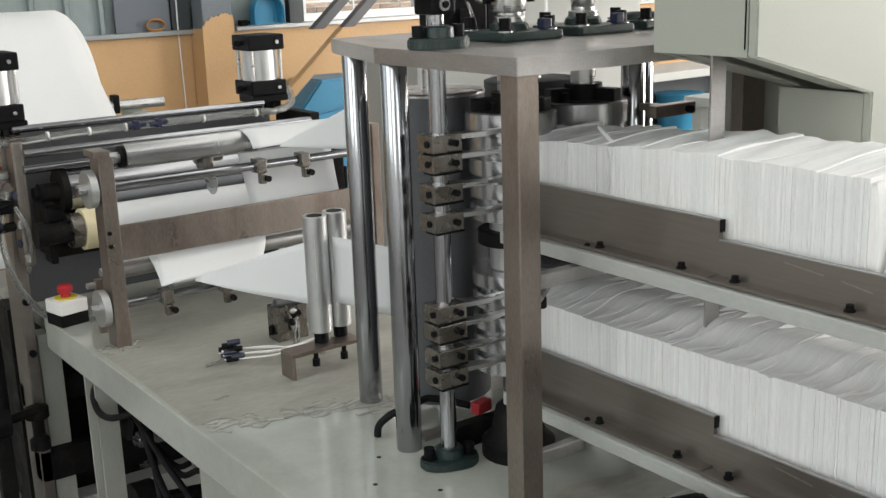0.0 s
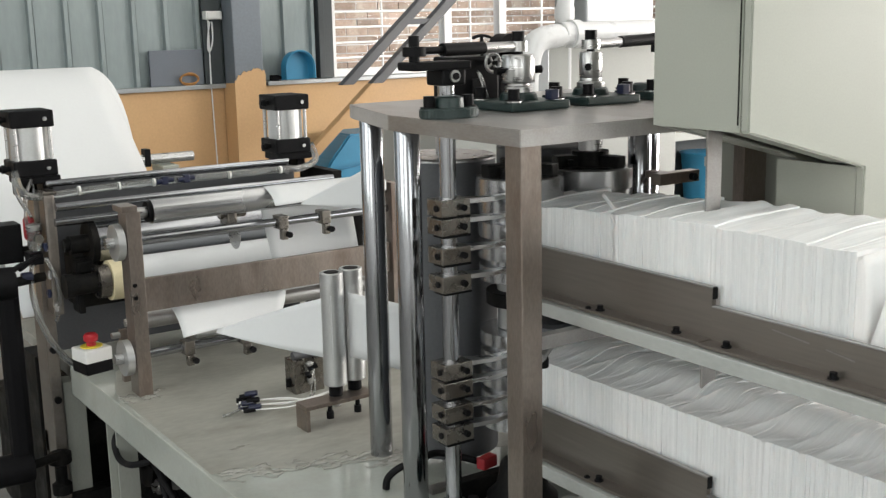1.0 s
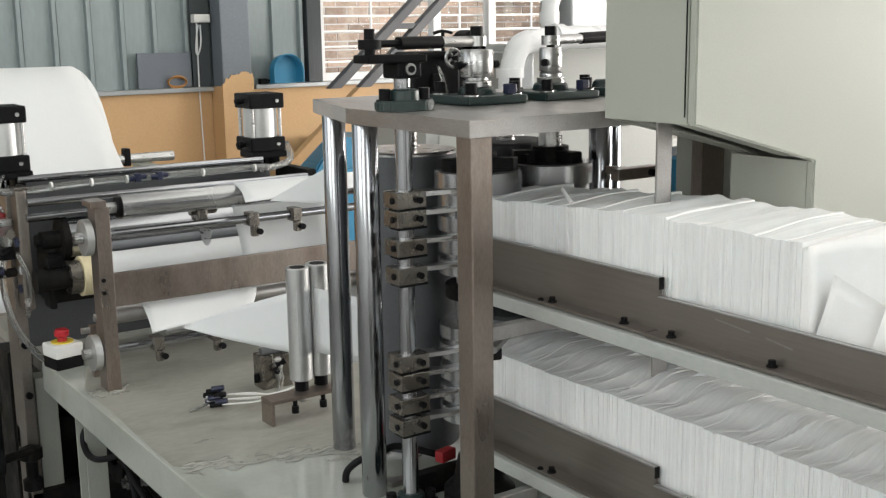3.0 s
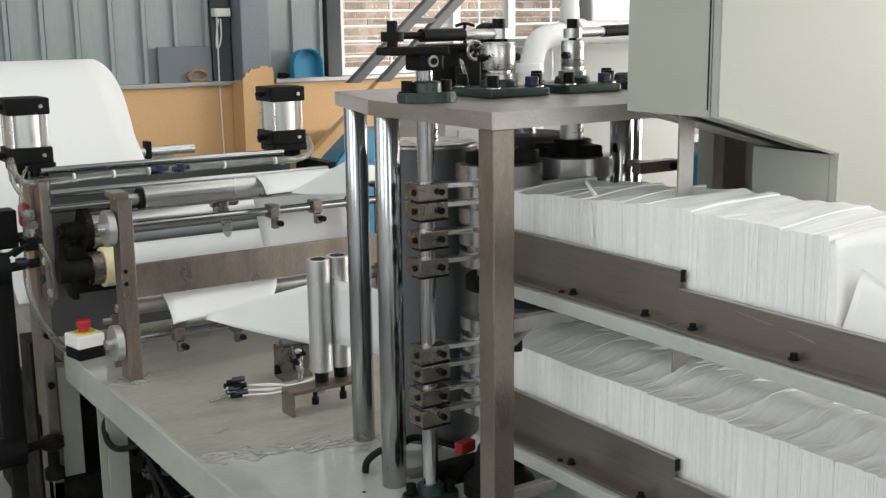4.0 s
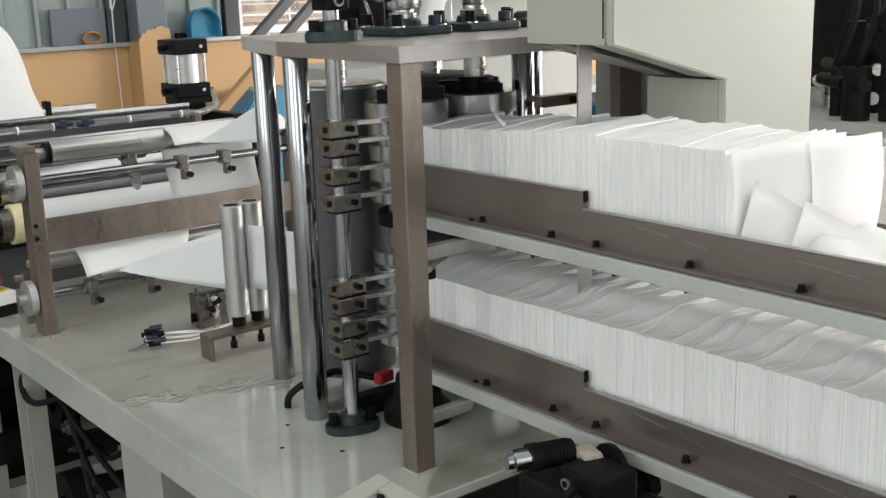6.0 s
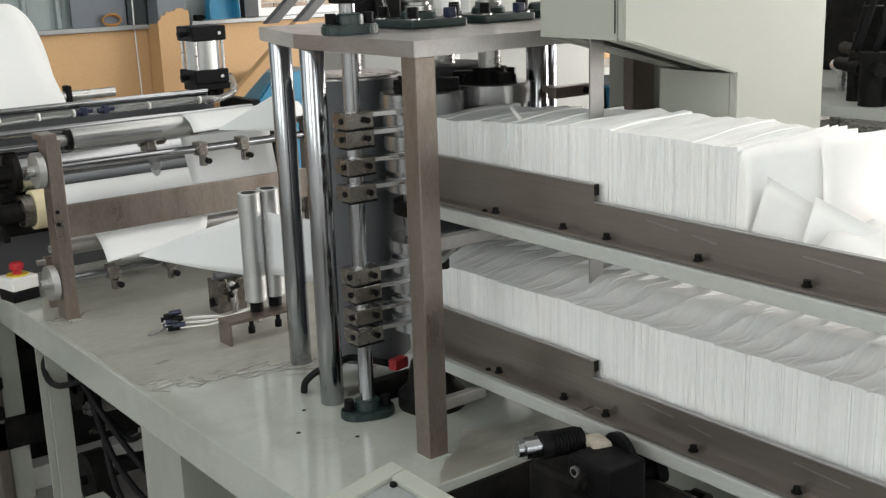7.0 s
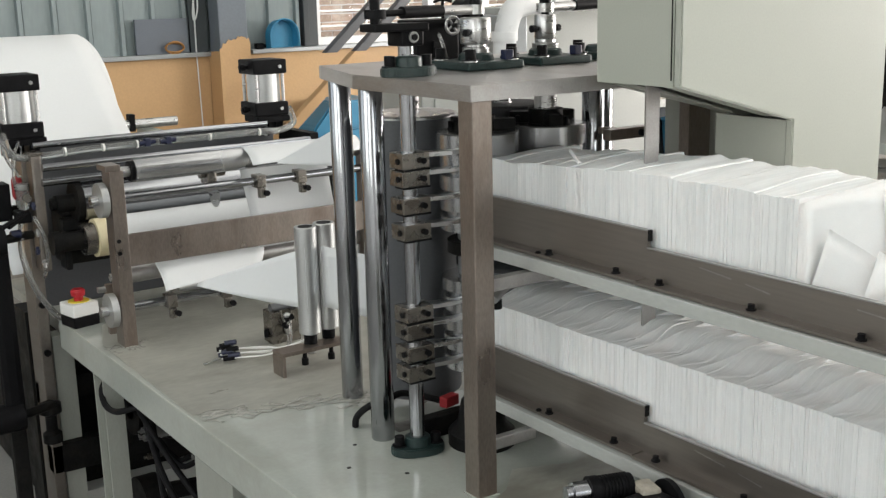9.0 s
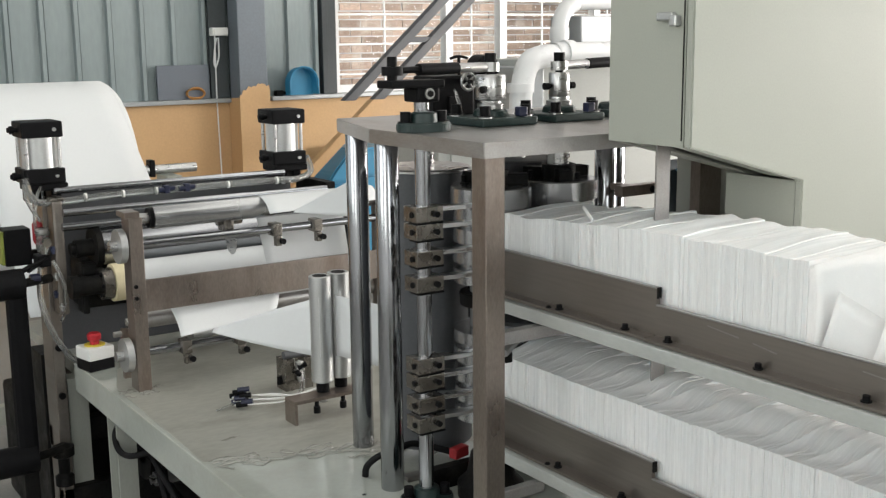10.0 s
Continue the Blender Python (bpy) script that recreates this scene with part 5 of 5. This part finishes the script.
roller("dark_press_roller", 3.59, 1.05, 0.08, 1.2, 1.948, RUBBER, "dark steel press roller under the web", False)

# ---- paper webs ----
upper = thing("upper_paper_web", (1.6, 3.0, 1.25), "white paper web folded to a point over the upper roller", "paper web", "paper webs")
part("roller_fold", Shape().sheet(lambda u, v: Vector((1.545 + 0.4 * u, 3.083, 1.2735)).lerp(Vector((1.531 + 0.35 * u, 2.975 - 0.03 * u, 1.231 + 0.015 * u)), v) + Vector((0, -0.012 * math.sin(3.14 * v), 0.006 * math.sin(3.14 * v))), 12, 8), PAPER, upper)
part("turned_fold", Shape().sheet(lambda u, v: Vector((1.575 + 0.02 * v, 2.905 + 0.02 * v, 1.24 + 0.005 * v)).lerp(Vector((1.56, 2.44, 1.285 + 0.12 * v)), 0.8 * u), 16, 8), PAPER, upper)
web = Shape()
web.sheet(lambda u, v: (1.565 + 0.31 * u - 0.02 * v * u + 0.02 * v, 3.16 - 0.08 * v + 0.006 * math.sin(3 * v), 1.225 - 0.27 * v), 10, 10)
single("hanging_paper_web", web, PAPER, "white paper web running down behind the cross bar", "paper web", (1.6, 3.12, 1.25), "paper webs")
lower = thing("lower_paper_web", (1.35, 2.8, 0.93), "white paper web folded to a point and turned upright", "paper web", "paper webs")
part("roller_fold", Shape().sheet(lambda u, v: Vector((1.25 + 0.36 * u, 3.098, 0.958)).lerp(Vector((1.24 + 0.30 * u ** 1.3, 2.99, 0.892 + 0.02 * u)), v) + Vector((0, -0.01 * math.sin(3.14 * v), 0.004 * math.sin(3.14 * v))), 12, 8), PAPER, lower)
part("turned_fold", Shape().sheet(lambda u, v: Vector((1.30 + 0.012 * v, 2.905 + 0.012 * v, 0.915 + 0.006 * v)).lerp(Vector((1.452, 2.52, 0.905 + 0.165 * v)), u) + Vector((0, 0, 0.008 * math.sin(3.14 * u) * (v - 0.5))), 16, 8), PAPER, lower)
web = Shape()
web.sheet(lambda u, v: (1.505 + 0.06 * u + 0.01 * math.sin(3 * u), 2.527 - 0.33 * u, 0.90 + 0.168 * v), 12, 6)
single("upright_paper_web", web, PAPER, "narrow upright white paper web leaving the idler rollers", "paper web", (1.5, 2.4, 0.9), "paper webs")

# ---- press unit with air cylinders ----
press = thing("press_unit", (1.03, 3.56, 0), "dark steel side plates of the press unit", "frame")
part("side_plate", Shape().box(1.0, 3.5, 0.0, 1.035, 3.62, 1.25, 0.003), RAIL, press)
part("inner_guard", Shape().box(1.1, 3.47, 0.90, 1.945, 3.6, 1.06, 0.01), DARK, press)
# the backdrop sheet is added to keep the gap behind the rods dark
part("rear_guard", Shape().box(1.06, 3.68, 0.72, 1.949, 3.7, 1.262, 0.004), DULL, press, "added dull grey sheet that darkens the gap behind the rods")
part("bearing_plate", Shape().box(1.012, 3.43, 0.9, 1.045, 3.499, 1.262, 0.008), RAIL, press)
part("plate_cap", Shape().box(1.008, 3.425, 1.2625, 1.05, 3.5, 1.272, 0.003), CLAMP, press)
for pz in (0.62, 0.78, 1.12):
    part("plate_bolt", Shape().rod((1.017, 3.4995, pz), (1.017, 3.488, pz), 0.011, 12), BLACK, press)
part("side_plate", Shape().box(1.95, 3.4, 0.3, 1.985, 3.64, 1.25, 0.003), DARK, press)
part("upright", Shape().box(1.0, 3.66, 0.0, 1.06, 3.8, 0.72, 0.003), DARK, press)
for pz in (0.36, 0.52, 0.6):
    part("leg_bolt", Shape().rod((1.0449, 3.56, pz), (1.034, 3.56, pz), 0.012, 12).rod((1.034, 3.56, pz), (1.03, 3.56, pz), 0.007, 6), BLACK, press)
part("upright", Shape().box(1.045, 3.53, 0.0, 1.11, 3.6, 0.66, 0.003), LEG, press)
part("web_guide", Shape().box(1.885, 3.2, 0.95, 1.949, 3.215, 1.235, 0.003), DARK, press)
part("guide_stay", Shape().box(1.95, 3.2, 0.95, 1.96, 3.399, 1.1, 0.003), DARK, press)
part("base_casting", Shape().box(1.13, 3.7, 0.0, 1.9, 4.2, 0.6, 0.02), DARK, press)
part("lower_casting", Shape().box(1.02, 3.85, 0.0, 1.12, 4.4, 0.45, 0.02), DARK, press)
part("valve_stem", Shape().lathe(1.0, 3.47, [(0.03, 0.33), (0.03, 0.36), (0.018, 0.37), (0.018, 0.42), (0.035, 0.43), (0.035, 0.46), (0.01, 0.47)], 20), DARK, press)
part("floor_beam", Shape().box(1.0, 3.5, 0.2, 1.9, 3.56, 0.3, 0.004), DARK, press)
part("floor_beam", Shape().box(1.0, 3.58, 0.42, 1.9, 3.63, 0.5, 0.004), DARK, press)
for y, z, r in ((3.488, 1.287, 0.0105), (3.4, 1.228, 0.0125), (3.42, 1.18, 0.0125)):
    part("tie_rod", Shape().rod((1.036, y, z), (1.83 if z > 1.25 else 1.949, y, z), r, 20), CHROME, press)
for cx in (1.018, 1.862):
    cy = 3.56
    cyl = thing("air_cylinder", (cx, cy, 1.25), "square air cylinder with black heads and a silver barrel", "cylinder", "air cylinders")
    q = 0.063
    part("top_head", Shape().box(cx - q, cy - q, 1.4530, cx + q, cy + q, 1.5030, 0.006), BLACK, cyl)
    part("barrel", Shape().rod((cx, cy, 1.3570), (cx, cy, 1.4530), 0.057, 40), ALU, cyl)
    part("bottom_head", Shape().box(cx - q, cy - q, 1.3090, cx + q, cy + q, 1.3570, 0.006), BLACK, cyl)
    part("mount", Shape().box(cx - q + 0.01, cy - q + 0.01, 1.2860, cx + q + 0.008, cy + q - 0.005, 1.3085, 0.004).box(cx - 0.05, cy - 0.04, 1.25, cx - 0.02, cy + 0.04, 1.2855, 0.003).box(cx + 0.02, cy - 0.04, 1.25, cx + 0.05, cy + 0.04, 1.2855, 0.003), BLACK, cyl)
    part("piston_rod", Shape().rod((cx, cy, 1.235), (cx, cy, 1.2850), 0.012, 18), CHROME, cyl)
    for sx in (-1, 1):
        for sy in (-1, 1):
            part("tie_bolt", Shape().rod((cx + sx * 0.05, cy + sy * 0.05, 1.3570), (cx + sx * 0.05, cy + sy * 0.05, 1.4530), 0.006, 10), STEEL, cyl)
    for z in (1.4780, 1.3330):
        part("air_fitting", Shape().rod((cx - q, cy - 0.01, z), (cx - q - 0.03, cy - 0.01, z), 0.008, 10).rod((cx - q - 0.012, cy - 0.01, z), (cx - q - 0.024, cy - 0.01, z), 0.013, 6), BLACK, cyl)
    part("head_screw", Shape().rod((cx + 0.035, cy - q - 0.001, 1.478), (cx + 0.035, cy - q - 0.005, 1.478), 0.006, 12), STEEL, cyl)
    part("head_screw", Shape().rod((cx + 0.035, cy - q - 0.001, 1.333), (cx + 0.035, cy - q - 0.005, 1.333), 0.006, 12), STEEL, cyl)
air = thing("air_hose", (1.4, 3.45, 1.26), "clear air hose tied along the rods with dark fittings", "hose")
part("hose", Shape().hose([(0.955, 3.5, 1.33), (0.965, 3.48, 1.275), (1.01, 3.45, 1.256), (1.2, 3.45, 1.264), (1.5, 3.45, 1.266), (1.78, 3.45, 1.266), (1.86, 3.46, 1.262), (1.94, 3.5, 1.28), (1.945, 3.54, 1.33)], 0.0115, 12), HOSE, air)
for x in (1.12, 1.24, 1.35, 1.6, 1.78):
    part("cable_tie", Shape().rod((x, 3.45, 1.265), (x + 0.006, 3.45, 1.265), 0.0125, 14), WHITE, air)
for x in (1.37, 1.44):
    part("fitting", Shape().box(x + 0.004, 3.432, 1.255, x + 0.024, 3.455, 1.282, 0.004).rod((x - 0.014, 3.44, 1.266), (x + 0.04, 3.44, 1.27), 0.008, 10), BLUE, air)

paper_roll = thing("paper_roll", (1.4, 4.75, 1.19), "very large roll of white paper on a steel shaft", "paper roll")
rs = Shape().lathe(0, 0, [(0.06, 0.98), (0.405, 0.985), (0.41, 0.99), (0.41, 1.585), (0.402, 1.602), (0.385, 1.618), (0.3, 1.65), (0.06, 1.69)], 96)
rs.bm.transform(Matrix.Translation((0, 4.75, 1.165)) @ Matrix.Rotation(radians(90), 4, "Y"))
part("paper", rs, PAPER, paper_roll)


def off_roll(u, v):
    """Round the top of the roll, then straight down towards the press."""
    if v < 0.5:
        a = radians(-40 + 160 * v)
        return (0.99 + 0.595 * u, 4.75 - 0.4115 * math.sin(a), 1.165 + 0.4115 * math.cos(a))
    w = 2 * v - 1
    return (0.99 + 0.595 * u, 4.4855 - 0.766 * w, 1.4802 - 0.643 * w)


part("unwound_web", Shape().sheet(off_roll, 8, 40), PAPER, paper_roll)
part("axle", Shape().rod((0.6, 4.75, 1.18), (2.0, 4.75, 1.18), 0.021, 28), STEEL, paper_roll)
part("collar", Shape().box(1.78, 4.725, 1.15, 1.805, 4.775, 1.225, 0.004), BLACK, paper_roll)
part("collar", Shape().rod((0.86, 4.75, 1.165), (0.9, 4.75, 1.165), 0.06, 28), BLACK, paper_roll)
stand = thing("roll_stand", (1.4, 4.75, 0), "grey steel stand holding the paper roll", "stand")
for x in (0.74, 1.84):
    part("upright", Shape().box(x, 4.68, 0, x + 0.07, 4.82, 1.154, 0.004), ENAMEL, stand)
part("beam", Shape().box(0.811, 4.72, 0.15, 1.839, 4.78, 0.23, 0.004), ENAMEL, stand)

# drive side: belt guard, motors and small control box in front of the press
drive = thing("drive_unit", (0.88, 3.42, 0), "black belt guard with two motors on the press side", "drive")
part("belt_guard", Shape().box(0.85, 3.40, 0.42, 0.915, 3.44, 1.06, 0.02), BLACK, drive)
for z in (1.02, 0.46):
    part("motor", Shape().rod((0.745, 3.42, z), (0.905, 3.42, z), 0.047, 28).rod((0.735, 3.42, z), (0.746, 3.42, z), 0.04, 28), BLACK, drive)
    part("shaft_end", Shape().rod((0.66, 3.42, z), (0.73, 3.42, z), 0.022, 20), STEEL, drive)
    part("coupling", Shape().rod((0.905, 3.42, z), (0.998, 3.45, z), 0.014, 16), DARK, drive)
part("foot", Shape().box(0.86, 3.40, 0, 0.905, 3.44, 0.419, 0.004), DARK, drive)
yb = thing("junction_box", (0.9, 3.56, 1.06), "small black box with a yellow-green front", "control box")
part("body", Shape().box(0.88, 3.5, 1.06, 0.96, 3.58, 1.175, 0.005), BLACK, yb)
part("front", Shape().box(0.87, 3.505, 1.065, 0.8795, 3.575, 1.17, 0.003), OLIVE, yb, "yellow-green front")
part("bracket", Shape().box(0.96, 3.53, 1.07, 0.999, 3.55, 1.1, 0.003), DARK, yb)
reg = thing("air_regulator", (0.97, 3.48, 1.1), "air regulator with red and clear bowls and black hoses", "regulator")
part("bowl", Shape().lathe(0.975, 3.475, [(0.012, 1.13), (0.016, 1.14), (0.016, 1.19), (0.01, 1.2)], 20), TAGRED, reg)
part("bowl", Shape().lathe(0.982, 3.45, [(0.015, 1.1), (0.02, 1.11), (0.02, 1.16), (0.012, 1.17)], 20), HOSE, reg)
part("valve", Shape().box(0.96, 3.43, 1.06, 0.999, 3.499, 1.095, 0.005).rod((0.97, 3.44, 1.075), (0.92, 3.4, 1.06), 0.007, 10), BLACK, reg)
part("hose", Shape().hose([(0.97, 3.45, 1.06), (0.955, 3.42, 0.98), (0.965, 3.4, 0.9), (1.0, 3.42, 0.82), (1.05, 3.44, 0.75), (1.08, 3.44, 0.744)], 0.0095), HOSE, reg)
part("hose", Shape().hose([(0.95, 3.5, 1.31), (0.95, 3.46, 1.26), (0.98, 3.45, 1.2)], 0.006), HOSE, reg)

part("hose", Shape().hose([(0.975, 3.47, 1.14), (0.96, 3.44, 1.2), (0.975, 3.46, 1.27), (1.0, 3.5, 1.3)], 0.005), HOSE, reg)
part("hose", Shape().hose([(1.0, 3.42, 1.08), (1.02, 3.4, 1.02), (1.03, 3.42, 0.95), (1.02, 3.44, 0.88)], 0.006), HOSE, reg)
part("bowl_cap", Shape().lathe(0.982, 3.45, [(0.021, 1.161), (0.022, 1.163), (0.022, 1.178), (0.014, 1.182)], 20), STEEL, reg)
part("handle", Shape().rod((0.985, 3.43, 1.088), (0.93, 3.405, 1.074), 0.0055, 10).rod((0.93, 3.405, 1.074), (0.9, 3.4, 1.06), 0.008, 10), BLACK, reg)
for k, (hx, hy, hz) in enumerate(((1.0, 3.42, 1.115), (1.005, 3.425, 1.03), (1.0, 3.425, 0.975), (1.018, 3.428, 0.93))):
    part("elbow", Shape().rod((hx, hy, hz), (hx, hy - 0.018, hz), 0.007, 10).rod((hx, hy - 0.014, hz - 0.012), (hx, hy - 0.014, hz + 0.012), 0.0055, 10), STEEL if k % 2 else BLUE, reg)
part("gauge", Shape().rod((0.985, 3.42, 1.14), (0.985, 3.405, 1.14), 0.013, 20), CLAMP, reg)
part("coupling", Shape().rod((0.93, 3.43, 1.03), (0.96, 3.43, 1.03), 0.014, 6), BLUE, reg)

# dark gear under the table
under = thing("under_table_gear", (1.5, 2.8, 0), "dark greasy drive gear and hoses under the table", "machinery")
for x, y, z, w, d, h in ((1.35, 3.05, 0.42, 0.5, 0.05, 0.06), (1.3, 2.45, 0.3, 0.09, 0.09, 0.34), (1.42, 2.6, 0.45, 0.12, 0.14, 0.18), (1.25, 2.85, 0.5, 0.08, 0.1, 0.13), (1.5, 3.2, 0.3, 0.12, 0.1, 0.3), (1.3, 3.3, 0.5, 0.1, 0.08, 0.12), (1.6, 1.9, 0.2, 0.3, 0.3, 0.4), (1.3, 1.5, 0.25, 0.5, 0.04, 0.08)):
    part("block", Shape().box(x, y, z, x + w, y + d, z + h, 0.01), DARK, under)
part("shaft", Shape().rod((1.2, 2.55, 0.5), (2.2, 2.55, 0.5), 0.03, 20), DARK, under)
part("shaft", Shape().rod((1.2, 3.3, 0.45), (2.2, 3.3, 0.45), 0.04, 20), DARK, under)
part("pulley", Shape().rod((1.24, 2.55, 0.5), (1.3, 2.55, 0.5), 0.1, 32), DARK, under)
part("pulley", Shape().rod((1.2, 3.3, 0.45), (1.25, 3.3, 0.45), 0.09, 32), DARK, under)
for k in range(3):
    part("hose", Shape().hose([(1.12 + 0.04 * k, 3.1, 0.62 - 0.02 * k), (1.16, 2.9, 0.45 - 0.1 * k), (1.22, 2.7, 0.3 - 0.09 * k), (1.3, 2.5, 0.22 - 0.05 * k), (1.5, 2.3, 0.2)], 0.009, 10), RUBBER, under)
rng = random.Random(5)
for k in range(26):
    x, y, z = rng.uniform(1.2, 1.6), rng.uniform(1.5, 3.4), rng.uniform(0.08, 0.5)
    if k % 3:
        part("casting", Shape().box(x, y, z, x + rng.uniform(0.05, 0.3), y + rng.uniform(0.04, 0.15), z + rng.uniform(0.04, 0.2), 0.012, rng.uniform(-20, 20)), DARK, under)
    else:
        part("wheel", Shape().rod((x, y, z), (x + rng.uniform(0.03, 0.08), y, z), rng.uniform(0.04, 0.1), 28).rod((x - 0.02, y, z), (x + 0.2, y, z), 0.015, 14), DARK, under)
for k in range(30):
    x, y, z, w = rng.uniform(1.12, 1.3), rng.uniform(2.2, 3.42), rng.uniform(0.08, 0.56), rng.uniform(0.02, 0.06)
    if k % 3 == 0:
        part("fitting", Shape().rod((x, y, z), (x + w * 2, y, z), w * 0.45, 14).rod((x - 0.012, y, z), (x, y, z), w * 0.3, 6), CLAMP if k % 2 else STEEL, under)
    elif k % 3 == 1:
        part("hose", Shape().hose([(x, y, z), (x + 0.03, y - 0.08, z - 0.05), (x + 0.06, y - 0.16, z - 0.02), (x + 0.1, y - 0.24, max(z - 0.1, 0.03))], 0.009, 8), RUBBER, under)
    else:
        part("bracket", Shape().box(x, y, z, x + 0.012, y + w * 1.6, z + w * 1.8, 0.002).box(x + 0.0125, y, z, x + w, y + w * 1.6, z + 0.01, 0.002), RAIL, under)
# added sheet: a dark background in place of the shade under the table
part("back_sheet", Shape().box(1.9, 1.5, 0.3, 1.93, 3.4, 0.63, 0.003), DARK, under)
part("floor_rail", Shape().box(1.1, 3.58, 0.0, 1.9, 3.66, 0.08, 0.004), SHELF, under)


def motions():
    slide = -0.0065
    for ob in (low_stack, high_stack, *loose):
        p = ob.location.copy()
        walk(ob, [(t, pose(p.x, p.y + slide * t, p.z)) for t in (0.0, 2.5, 5.0, 7.5, 10.0)])
    for ob, sgn, start in zip(rollers, (1, -1), (170.5, 45.6)):
        p = ob.location.copy()
        walk(ob, [(0.1 * k, pose(p.x, p.y, p.z, 0, 0, start + sgn * 36.43 * k)) for k in range(101)])


motions()
